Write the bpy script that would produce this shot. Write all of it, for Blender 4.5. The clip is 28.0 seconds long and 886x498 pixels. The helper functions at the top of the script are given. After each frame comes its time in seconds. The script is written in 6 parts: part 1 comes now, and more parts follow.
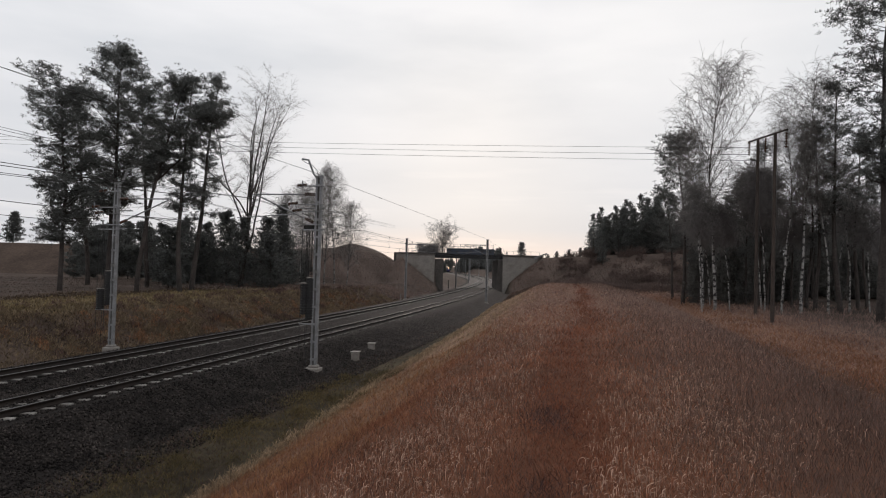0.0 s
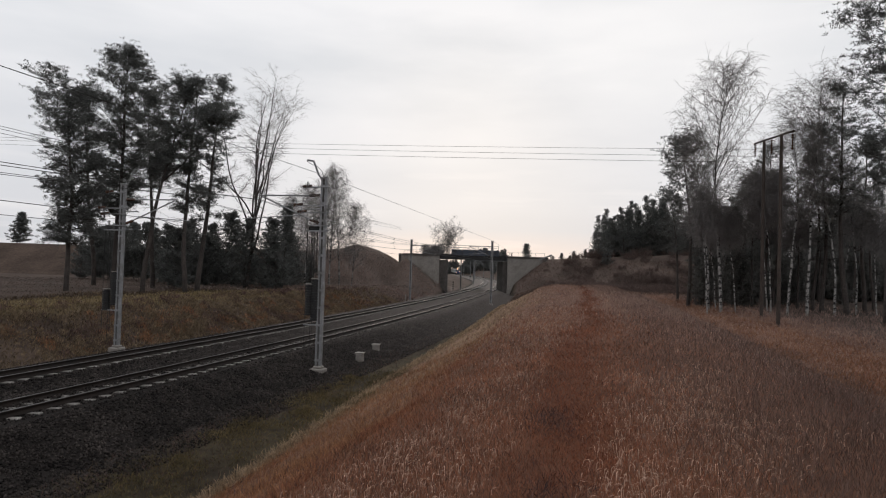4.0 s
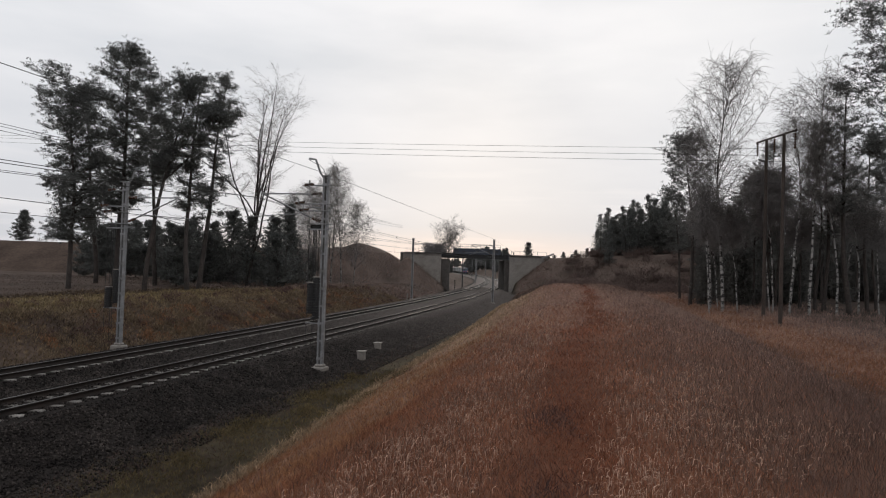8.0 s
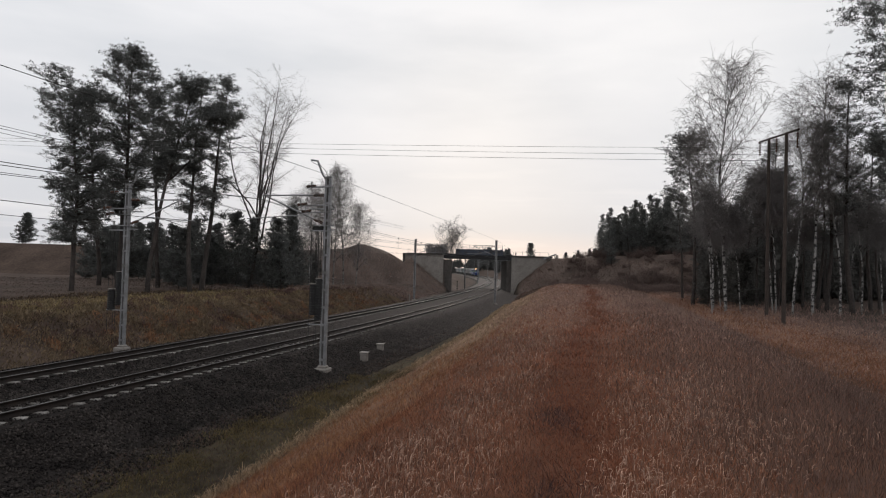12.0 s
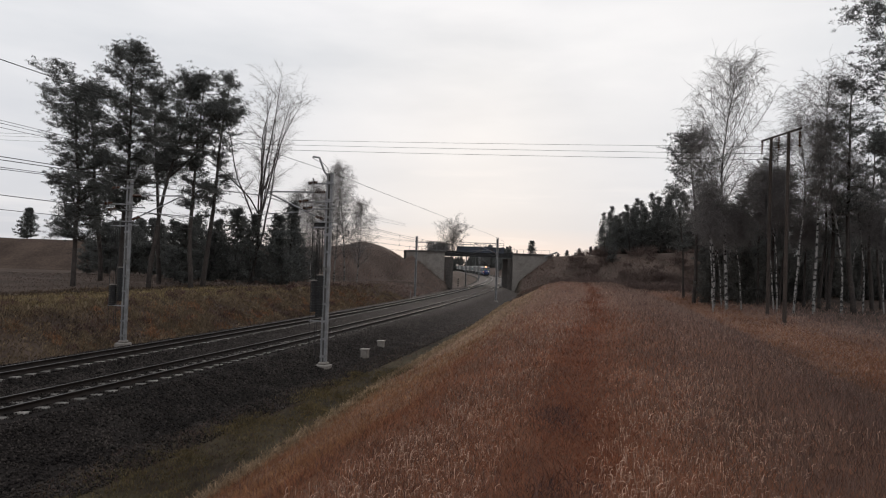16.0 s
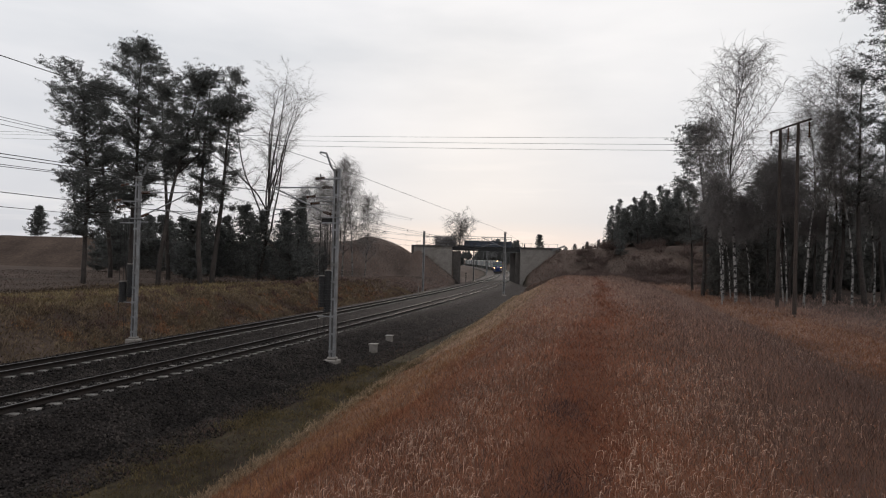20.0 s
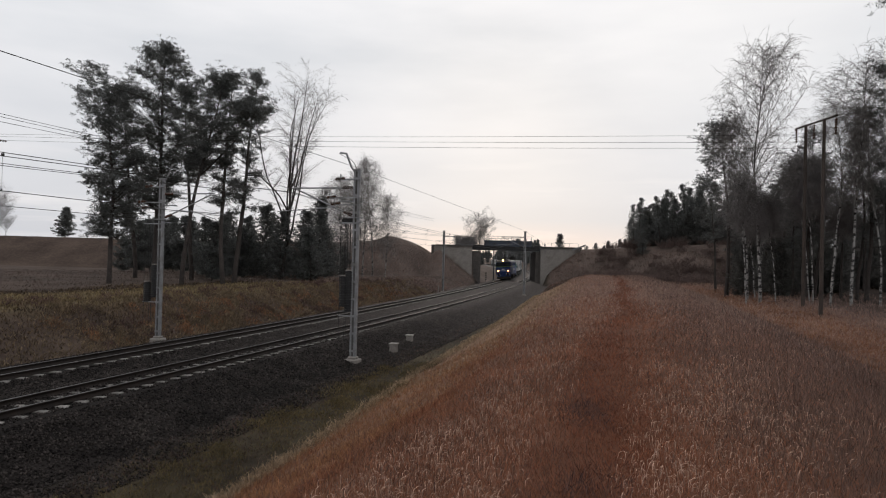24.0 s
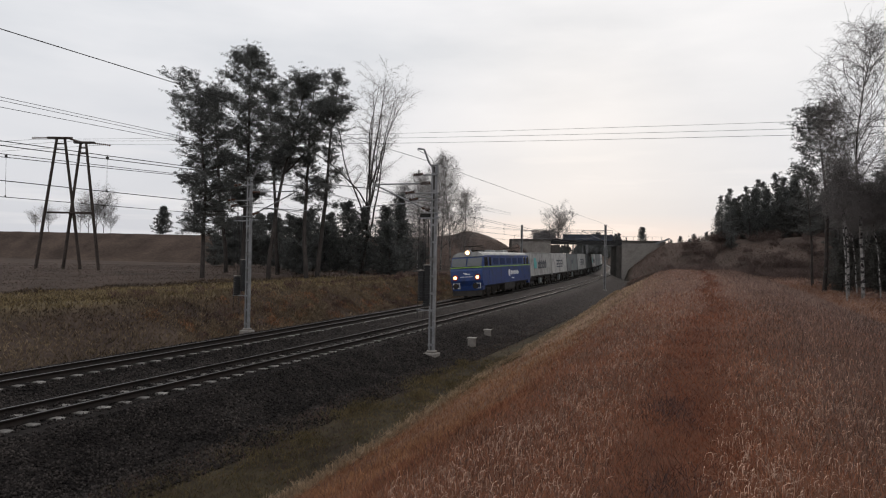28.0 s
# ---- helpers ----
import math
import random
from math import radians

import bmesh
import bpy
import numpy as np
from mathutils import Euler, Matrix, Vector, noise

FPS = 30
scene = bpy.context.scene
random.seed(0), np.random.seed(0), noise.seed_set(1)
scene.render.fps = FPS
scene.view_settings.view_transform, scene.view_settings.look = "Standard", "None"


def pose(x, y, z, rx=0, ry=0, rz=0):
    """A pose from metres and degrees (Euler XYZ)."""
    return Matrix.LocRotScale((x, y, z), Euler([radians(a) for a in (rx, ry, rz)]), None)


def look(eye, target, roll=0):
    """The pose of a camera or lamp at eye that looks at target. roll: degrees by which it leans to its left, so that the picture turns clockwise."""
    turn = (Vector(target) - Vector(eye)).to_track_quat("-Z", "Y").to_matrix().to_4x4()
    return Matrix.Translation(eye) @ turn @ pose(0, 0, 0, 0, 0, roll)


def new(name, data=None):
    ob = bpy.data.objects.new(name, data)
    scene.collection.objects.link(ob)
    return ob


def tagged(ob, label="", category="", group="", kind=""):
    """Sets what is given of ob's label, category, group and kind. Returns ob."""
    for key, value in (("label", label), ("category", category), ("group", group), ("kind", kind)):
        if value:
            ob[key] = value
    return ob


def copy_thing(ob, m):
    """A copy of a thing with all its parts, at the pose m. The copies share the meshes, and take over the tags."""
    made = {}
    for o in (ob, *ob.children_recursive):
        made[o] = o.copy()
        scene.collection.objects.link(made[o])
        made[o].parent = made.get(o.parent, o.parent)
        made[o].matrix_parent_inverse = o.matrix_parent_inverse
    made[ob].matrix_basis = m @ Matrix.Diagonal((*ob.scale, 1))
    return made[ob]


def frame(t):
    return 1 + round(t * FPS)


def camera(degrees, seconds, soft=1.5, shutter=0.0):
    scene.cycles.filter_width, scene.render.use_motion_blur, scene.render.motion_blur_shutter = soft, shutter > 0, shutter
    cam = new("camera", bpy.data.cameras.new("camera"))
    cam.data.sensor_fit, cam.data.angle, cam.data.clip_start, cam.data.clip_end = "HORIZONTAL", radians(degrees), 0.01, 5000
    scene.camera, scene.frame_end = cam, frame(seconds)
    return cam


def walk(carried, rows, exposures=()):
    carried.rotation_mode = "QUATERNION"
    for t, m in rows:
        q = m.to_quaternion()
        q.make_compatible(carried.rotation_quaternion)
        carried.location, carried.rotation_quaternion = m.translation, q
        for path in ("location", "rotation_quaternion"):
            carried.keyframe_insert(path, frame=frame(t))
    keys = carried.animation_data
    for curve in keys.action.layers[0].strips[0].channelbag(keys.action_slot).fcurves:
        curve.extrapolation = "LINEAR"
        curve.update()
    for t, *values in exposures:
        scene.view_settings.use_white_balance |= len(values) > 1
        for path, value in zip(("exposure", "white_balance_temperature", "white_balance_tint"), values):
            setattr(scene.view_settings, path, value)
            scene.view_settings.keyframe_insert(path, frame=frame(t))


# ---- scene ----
# Camera: held by hand on a grassy berm beside the line; it only turns.
EYE = (0.0, 0.0, 3.891)
cam = camera(69.0, 28.0, soft=1.1)
PATH = [
    (0, pose(*EYE, 91.635, -1.585, -0.756)),
    (0.5, pose(*EYE, 91.616, -1.503, -0.634)),
    (1, pose(*EYE, 91.617, -1.523, -0.554)),
    (1.5, pose(*EYE, 91.609, -1.732, -0.446)),
    (2, pose(*EYE, 91.554, -1.661, -0.377)),
    (2.5, pose(*EYE, 91.578, -1.663, -0.362)),
    (3, pose(*EYE, 91.600, -1.688, -0.347)),
    (3.5, pose(*EYE, 91.675, -1.719, -0.335)),
    (5.5, pose(*EYE, 91.888, -1.617, -0.298)),
    (6, pose(*EYE, 91.947, -1.462, -0.292)),
    (6.5, pose(*EYE, 91.908, -1.518, -0.283)),
    (7, pose(*EYE, 91.656, -1.517, -0.257)),
    (7.5, pose(*EYE, 91.605, -1.703, -0.204)),
    (8, pose(*EYE, 91.610, -1.835, -0.181)),
    (8.5, pose(*EYE, 91.626, -1.760, -0.159)),
    (9, pose(*EYE, 91.590, -1.849, -0.135)),
    (9.5, pose(*EYE, 91.603, -1.817, -0.130)),
    (10, pose(*EYE, 91.603, -1.709, -0.053)),
    (10.5, pose(*EYE, 91.619, -1.725, 0.005)),
    (11, pose(*EYE, 91.599, -1.679, 0.037)),
    (11.5, pose(*EYE, 91.659, -1.606, 0.032)),
    (12, pose(*EYE, 91.683, -1.615, 0.026)),
    (12.5, pose(*EYE, 91.686, -1.617, 0.022)),
    (14.5, pose(*EYE, 91.607, -1.604, 0.027)),
    (15, pose(*EYE, 91.567, -1.644, 0.050)),
    (15.5, pose(*EYE, 91.538, -1.772, 0.095)),
    (16, pose(*EYE, 91.441, -1.909, 0.119)),
    (16.5, pose(*EYE, 91.341, -1.914, 0.168)),
    (17, pose(*EYE, 91.277, -1.862, 0.239)),
    (17.5, pose(*EYE, 91.234, -1.637, 0.340)),
    (18, pose(*EYE, 91.204, -1.588, 0.383)),
    (18.5, pose(*EYE, 91.157, -1.591, 0.445)),
    (19, pose(*EYE, 91.028, -1.689, 0.567)),
    (19.5, pose(*EYE, 91.008, -1.698, 0.628)),
    (20, pose(*EYE, 90.932, -1.490, 0.800)),
    (20.5, pose(*EYE, 90.873, -1.430, 1.023)),
    (21, pose(*EYE, 90.843, -1.416, 1.194)),
    (21.5, pose(*EYE, 90.775, -1.348, 1.327)),
    (23.5, pose(*EYE, 90.846, -1.276, 2.086)),
    (24, pose(*EYE, 90.861, -1.365, 2.570)),
    (24.5, pose(*EYE, 90.896, -1.409, 2.748)),
    (25, pose(*EYE, 90.925, -1.436, 2.862)),
    (25.5, pose(*EYE, 90.892, -1.358, 3.029)),
    (26, pose(*EYE, 90.680, -1.519, 3.911)),
    (26.5, pose(*EYE, 90.525, -1.530, 4.695)),
    (27, pose(*EYE, 90.430, -1.398, 5.368)),
    (27.5, pose(*EYE, 90.355, -1.299, 6.732)),
    (28, pose(*EYE, 90.232, -1.127, 9.466)),
]
walk(cam, PATH)

# ---- the line of the railway: arc length s, offset l to the left of the near outer rail ----
CANT, GAP = -0.1147, 4.222          # inner rail lower; distance between the two tracks


def line_table():
    g = np.arange(-120.0, 1000.0, 0.5)
    k = np.where(g < 110, 0.000948, np.where(g < 316.5, 0.000838, 0.0001055))
    k = np.convolve(np.pad(k, 40, mode="edge"), np.ones(81) / 81, "valid")
    a = np.concatenate([[0], np.cumsum((k[1:] + k[:-1]) / 4)])
    a -= np.interp(0, g, a)
    h = 0.25990 - a
    x = np.concatenate([[0], np.cumsum((np.sin(h[1:]) + np.sin(h[:-1])) / 4)])
    y = np.concatenate([[0], np.cumsum((np.cos(h[1:]) + np.cos(h[:-1])) / 4)])
    x += -13.9259 - np.interp(0, g, x)
    y += 4.0988 - np.interp(0, g, y)
    return g, x, y, h


LG, LX, LY, LH = line_table()


def on_line(s, l, z=0.0):
    h = np.interp(s, LG, LH)
    return Vector((float(np.interp(s, LG, LX) - np.cos(h) * l), float(np.interp(s, LG, LY) + np.sin(h) * l), z))


def heading(s):
    return float(np.interp(s, LG, LH))


def to_line(x, y):
    """(s, l) of world points, as arrays."""
    x, y = np.asarray(x, float), np.asarray(y, float)
    s = np.clip(y - 2.0, -118, 990)
    for _ in range(6):
        h = np.interp(s, LG, LH)
        dx, dy = x - np.interp(s, LG, LX), y - np.interp(s, LG, LY)
        s = np.clip(s + dx * np.sin(h) + dy * np.cos(h), -118, 990)
    h = np.interp(s, LG, LH)
    dx, dy = x - np.interp(s, LG, LX), y - np.interp(s, LG, LY)
    return s, -dx * np.cos(h) + dy * np.sin(h)


# ---- light: a bright overcast sky, the low sun hidden behind cloud ahead ----
world = bpy.data.worlds.new("overcast_sky")
scene.world = world
world.use_nodes = True
wn, wl = world.node_tree.nodes, world.node_tree.links
wn.clear()
SUN_UP, SUN_AZ = radians(14), radians(3)
sky = wn.new("ShaderNodeTexSky")
sky.sky_type, sky.sun_disc, sky.sun_elevation, sky.sun_rotation = "NISHITA", False, SUN_UP, SUN_AZ
sky.air_density, sky.dust_density = 1.0, 2.0
tc = wn.new("ShaderNodeTexCoord")
mp = wn.new("ShaderNodeMapping")
mp.inputs["Scale"].default_value = (1.2, 1.2, 4.5)
wl.new(tc.outputs["Generated"], mp.inputs["Vector"])
cl = wn.new("ShaderNodeTexNoise")
cl.inputs["Scale"].default_value, cl.inputs["Detail"].default_value, cl.inputs["Roughness"].default_value = 1.6, 5.0, 0.5
wl.new(mp.outputs["Vector"], cl.inputs["Vector"])
cr = wn.new("ShaderNodeValToRGB")
cr.color_ramp.elements[0].position, cr.color_ramp.elements[0].color = 0.38, (0.76, 0.78, 0.82, 1)
cr.color_ramp.elements[1].position, cr.color_ramp.elements[1].color = 0.60, (0.93, 0.93, 0.955, 1)
wl.new(cl.outputs["Fac"], cr.inputs["Fac"])
sep = wn.new("ShaderNodeSeparateXYZ")
wl.new(tc.outputs["Generated"], sep.inputs["Vector"])
veil = wn.new("ShaderNodeMapRange")      # greyer cloud towards the horizon
veil.inputs["From Min"].default_value, veil.inputs["From Max"].default_value = 0.30, 0.03
veil.inputs["To Max"].default_value = 0.75
wl.new(sep.outputs["Z"], veil.inputs["Value"])
grey = wn.new("ShaderNodeMixRGB")
grey.inputs["Color2"].default_value = (0.655, 0.665, 0.715, 1)
wl.new(veil.outputs["Result"], grey.inputs["Fac"])
wl.new(cr.outputs["Color"], grey.inputs["Color1"])
mp2 = wn.new("ShaderNodeMapping")         # thin level streaks low in the sky
mp2.inputs["Scale"].default_value = (2.0, 2.0, 26.0)
wl.new(tc.outputs["Generated"], mp2.inputs["Vector"])
st = wn.new("ShaderNodeTexNoise")
st.inputs["Scale"].default_value, st.inputs["Detail"].default_value = 1.4, 4.0
wl.new(mp2.outputs["Vector"], st.inputs["Vector"])
stm = wn.new("ShaderNodeMapRange")
stm.inputs["From Min"].default_value, stm.inputs["From Max"].default_value = 0.50, 0.68
wl.new(st.outputs["Fac"], stm.inputs["Value"])
low = wn.new("ShaderNodeMapRange")
low.inputs["From Min"].default_value, low.inputs["From Max"].default_value = 0.22, 0.06
low.inputs["To Max"].default_value = 0.8
wl.new(sep.outputs["Z"], low.inputs["Value"])
sm = wn.new("ShaderNodeMath")
sm.operation = "MULTIPLY"
wl.new(stm.outputs["Result"], sm.inputs[0])
wl.new(low.outputs["Result"], sm.inputs[1])
streak = wn.new("ShaderNodeMixRGB")
streak.inputs["Color2"].default_value = (0.92, 0.90, 0.915, 1)
wl.new(sm.outputs[0], streak.inputs["Fac"])
wl.new(grey.outputs["Color"], streak.inputs["Color1"])
glow = wn.new("ShaderNodeMapRange")      # thinner, warmer cloud right over the horizon ahead
glow.inputs["From Min"].default_value, glow.inputs["From Max"].default_value = 0.062, 0.010
glow.inputs["To Max"].default_value = 0.92
wl.new(sep.outputs["Z"], glow.inputs["Value"])
ahead = wn.new("ShaderNodeMapRange")
ahead.inputs["From Min"].default_value, ahead.inputs["From Max"].default_value = 0.90, 1.0
wl.new(sep.outputs["Y"], ahead.inputs["Value"])
mul = wn.new("ShaderNodeMath")
mul.operation = "MULTIPLY"
wl.new(glow.outputs["Result"], mul.inputs[0])
wl.new(ahead.outputs["Result"], mul.inputs[1])
warm = wn.new("ShaderNodeMixRGB")
warm.inputs["Color2"].default_value = (0.98, 0.82, 0.74, 1)
wl.new(mul.outputs[0], warm.inputs["Fac"])
wl.new(streak.outputs["Color"], warm.inputs["Color1"])
toward = wn.new("ShaderNodeVectorMath")     # a thinner, brighter stretch of cloud
toward.operation = "DOT_PRODUCT"
toward.inputs[1].default_value = (0.37, 0.85, 0.375)
wl.new(tc.outputs["Generated"], toward.inputs[0])
halo = wn.new("ShaderNodeMapRange")
halo.inputs["From Min"].default_value, halo.inputs["From Max"].default_value = 0.97, 1.0
halo.inputs["To Max"].default_value = 0.45
wl.new(toward.outputs["Value"], halo.inputs["Value"])
shine = wn.new("ShaderNodeMixRGB")
shine.inputs["Color2"].default_value = (1.04, 1.015, 1.0, 1)
wl.new(halo.outputs["Result"], shine.inputs["Fac"])
wl.new(warm.outputs["Color"], shine.inputs["Color1"])
bg_cloud = wn.new("ShaderNodeBackground")
wl.new(shine.outputs["Color"], bg_cloud.inputs["Color"])
bg_cloud.inputs["Strength"].default_value = 0.96
bg_sky = wn.new("ShaderNodeBackground")
wl.new(sky.outputs["Color"], bg_sky.inputs["Color"])
bg_sky.inputs["Strength"].default_value = 0.08
mixw = wn.new("ShaderNodeMixShader")
mixw.inputs["Fac"].default_value = 0.96
wl.new(bg_sky.outputs[0], mixw.inputs[1])
wl.new(bg_cloud.outputs[0], mixw.inputs[2])
wo = wn.new("ShaderNodeOutputWorld")
wl.new(mixw.outputs[0], wo.inputs["Surface"])
sun = new("sun", bpy.data.lights.new("sun", "SUN"))
sun.data.energy, sun.data.angle, sun.data.color = 0.35, radians(15), (1.0, 0.86, 0.74)
sun.matrix_world = look((0, 0, 0), (-math.sin(SUN_AZ) * math.cos(SUN_UP), -math.cos(SUN_AZ) * math.cos(SUN_UP), -math.sin(SUN_UP)))
scene.view_settings.exposure = 0.0


# ---- materials ----
def material(name, low, high, rough=0.85, metal=0.0, grain=8.0, patch=0.6, bump=0.3, dirt=None, dirt_scale=1.5, vary=0.0, islands=0.0, spec=0.3):
    """A procedural surface: two tones by fine grain and broad patches, optional stains, relief."""
    m = bpy.data.materials.new(name)
    m.use_nodes = True
    n, k = m.node_tree.nodes, m.node_tree.links
    b = n["Principled BSDF"]
    b.inputs["Roughness"].default_value, b.inputs["Metallic"].default_value = rough, metal
    b.inputs["Specular IOR Level"].default_value = spec
    t = n.new("ShaderNodeTexCoord")
    fine, broad = n.new("ShaderNodeTexNoise"), n.new("ShaderNodeTexNoise")
    fine.inputs["Scale"].default_value, fine.inputs["Detail"].default_value = grain, 4.0
    broad.inputs["Scale"].default_value, broad.inputs["Detail"].default_value = patch, 3.0
    for x in (fine, broad):
        k.new(t.outputs["Object"], x.inputs["Vector"])
    add = n.new("ShaderNodeMath")
    add.operation = "ADD"
    k.new(fine.outputs["Fac"], add.inputs[0])
    k.new(broad.outputs["Fac"], add.inputs[1])
    r = n.new("ShaderNodeMapRange")
    r.inputs["From Min"].default_value, r.inputs["From Max"].default_value = 0.72, 1.28
    k.new(add.outputs[0], r.inputs["Value"])
    mix = n.new("ShaderNodeMixRGB")
    mix.inputs["Color1"].default_value, mix.inputs["Color2"].default_value = (*low, 1), (*high, 1)
    k.new(r.outputs["Result"], mix.inputs["Fac"])
    col = mix.outputs["Color"]
    if dirt:
        d = n.new("ShaderNodeTexNoise")
        d.inputs["Scale"].default_value, d.inputs["Detail"].default_value, d.inputs["Roughness"].default_value = dirt_scale, 6.0, 0.65
        k.new(t.outputs["Object"], d.inputs["Vector"])
        dr = n.new("ShaderNodeMapRange")
        dr.inputs["From Min"].default_value, dr.inputs["From Max"].default_value = 0.48, 0.72
        k.new(d.outputs["Fac"], dr.inputs["Value"])
        dm = n.new("ShaderNodeMixRGB")
        dm.inputs["Color2"].default_value = (*dirt, 1)
        k.new(dr.outputs["Result"], dm.inputs["Fac"])
        k.new(col, dm.inputs["Color1"])
        col = dm.outputs["Color"]
    if vary or islands:
        g = n.new("ShaderNodeNewGeometry") if islands else n.new("ShaderNodeObjectInfo")
        h = n.new("ShaderNodeHueSaturation")
        v = n.new("ShaderNodeMapRange")
        amount = islands or vary
        v.inputs["To Min"].default_value, v.inputs["To Max"].default_value = 1 - amount, 1 + amount
        k.new(g.outputs["Random Per Island"] if islands else g.outputs["Random"], v.inputs["Value"])
        k.new(v.outputs["Result"], h.inputs["Value"])
        k.new(col, h.inputs["Color"])
        col = h.outputs["Color"]
    k.new(col, b.inputs["Base Color"])
    if bump:
        bp = n.new("ShaderNodeBump")
        bp.inputs["Strength"].default_value, bp.inputs["Distance"].default_value = bump, 0.02
        k.new(fine.outputs["Fac"], bp.inputs["Height"])
        k.new(bp.outputs["Normal"], b.inputs["Normal"])
    return m


def birch_bark():
    """White bark with level black scars and rough dark patches."""
    m = material("white_birch_bark", (0.17, 0.16, 0.152), (0.36, 0.343, 0.328), 0.85, 0, 4, 2.5, 0.3)
    n, k = m.node_tree.nodes, m.node_tree.links
    b = n["Principled BSDF"]
    old = b.inputs["Base Color"].links[0].from_socket
    t, mp = n.new("ShaderNodeTexCoord"), n.new("ShaderNodeMapping")
    mp.inputs["Scale"].default_value = (2.2, 2.2, 3.6)
    k.new(t.outputs["Object"], mp.inputs["Vector"])
    z = n.new("ShaderNodeTexNoise")
    z.inputs["Scale"].default_value, z.inputs["Detail"].default_value, z.inputs["Roughness"].default_value = 0.9, 5.0, 0.7
    k.new(mp.outputs["Vector"], z.inputs["Vector"])
    r = n.new("ShaderNodeMapRange")
    r.inputs["From Min"].default_value, r.inputs["From Max"].default_value = 0.485, 0.545
    k.new(z.outputs["Fac"], r.inputs["Value"])
    x = n.new("ShaderNodeMixRGB")
    x.inputs["Color2"].default_value = (0.022, 0.020, 0.019, 1)
    k.new(r.outputs["Result"], x.inputs["Fac"])
    k.new(old, x.inputs["Color1"])
    k.new(x.outputs["Color"], b.inputs["Base Color"])
    return m


def lamp_material(name, colour, strength):
    m = bpy.data.materials.new(name)
    m.use_nodes = True
    b = m.node_tree.nodes["Principled BSDF"]
    b.inputs["Base Color"].default_value = (*colour, 1)
    b.inputs["Emission Color"].default_value, b.inputs["Emission Strength"].default_value = (*colour, 1), strength
    return m


def leafy(m, through_light=0.5):
    """Thin leaves: part of the light passes through them."""
    n, k = m.node_tree.nodes, m.node_tree.links
    b, out = n["Principled BSDF"], n["Material Output"]
    tl, mx = n.new("ShaderNodeBsdfTranslucent"), n.new("ShaderNodeMixShader")
    k.new(b.inputs["Base Color"].links[0].from_socket, tl.inputs["Color"])
    mx.inputs["Fac"].default_value = through_light
    k.new(b.outputs[0], mx.inputs[1])
    k.new(tl.outputs[0], mx.inputs[2])
    k.new(mx.outputs[0], out.inputs["Surface"])
    return m


M = {
    "rail": material("rusty_rail_side", (0.010, 0.0075, 0.0065), (0.026, 0.018, 0.014), 0.8, 0.1, 30, 2, 0.3),
    "rail_head": material("polished_rail_head", (0.065, 0.062, 0.060), (0.125, 0.12, 0.118), 0.5, 0.9, 20, 1, 0.05),
    "sleeper": material("weathered_concrete_sleeper", (0.13, 0.122, 0.113), (0.28, 0.265, 0.245), 0.9, 0, 12, 2, 0.4, (0.05, 0.038, 0.03), 3, vary=0.3),
    "ballast": material("dark_ballast_stone", (0.008, 0.0065, 0.006), (0.024, 0.020, 0.0185), 0.97, 0, 22, 0.5, 1.0, spec=0.1),
    "stone": material("ballast_stones", (0.010, 0.0085, 0.008), (0.050, 0.042, 0.038), 0.95, 0, 9, 1, 0.4, islands=0.85, spec=0.15),
    "concrete": material("weathered_concrete", (0.19, 0.172, 0.155), (0.31, 0.285, 0.26), 0.9, 0, 6, 0.5, 0.4, (0.12, 0.10, 0.085), 0.5),
    # stained concrete, its base also darkened for the shaded abutments
    "pier": material("stained_concrete", (0.060, 0.054, 0.050), (0.115, 0.102, 0.093), 0.9, 0, 5, 0.5, 0.4, (0.05, 0.045, 0.04), 0.7),
    "girder": material("dull_blue_painted_steel", (0.045, 0.055, 0.075), (0.075, 0.085, 0.11), 0.6, 0.1, 8, 0.6, 0.1, (0.05, 0.04, 0.035), 0.9),
    # darker copy of the steel: shade between the channels, put into colour
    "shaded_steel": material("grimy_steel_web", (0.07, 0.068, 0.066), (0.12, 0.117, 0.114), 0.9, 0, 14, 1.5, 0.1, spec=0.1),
    "steel": material("galvanised_steel", (0.17, 0.172, 0.178), (0.29, 0.29, 0.295), 0.6, 0.2, 14, 1.5, 0.1, (0.14, 0.13, 0.12), 2),
    "dark_steel": material("dark_cast_iron", (0.02, 0.02, 0.021), (0.05, 0.048, 0.047), 0.6, 0.4, 20, 2, 0.2),
    "wire": material("dark_copper_wire", (0.035, 0.033, 0.032), (0.06, 0.056, 0.052), 0.6, 0.5, 5, 1, 0),
    "insulator": material("brown_porcelain", (0.06, 0.03, 0.02), (0.10, 0.05, 0.03), 0.25, 0, 20, 3, 0, spec=0.6),
    "pole": material("creosoted_wood", (0.030, 0.023, 0.020), (0.075, 0.058, 0.049), 0.9, 0, 10, 1, 0.5),
    "bark": material("grey_brown_bark", (0.027, 0.023, 0.021), (0.074, 0.061, 0.055), 0.95, 0, 9, 1.2, 0.9),
    "birch": birch_bark(),
    "twig": material("bare_birch_twigs", (0.125, 0.114, 0.110), (0.225, 0.207, 0.199), 0.95, 0, 5, 1, 0),
    "needles": leafy(material("dark_pine_needles", (0.080, 0.083, 0.080), (0.155, 0.158, 0.150), 0.8, 0, 6, 0.6, 0, islands=0.35)),
    "spruce": leafy(material("dull_spruce_needles", (0.075, 0.073, 0.069), (0.140, 0.137, 0.126), 0.85, 0, 5, 0.5, 0, islands=0.35)),
    "scrub": material("dry_brown_scrub", (0.090, 0.062, 0.055), (0.175, 0.125, 0.108), 0.95, 0, 5, 0.5, 0, islands=0.2),
}


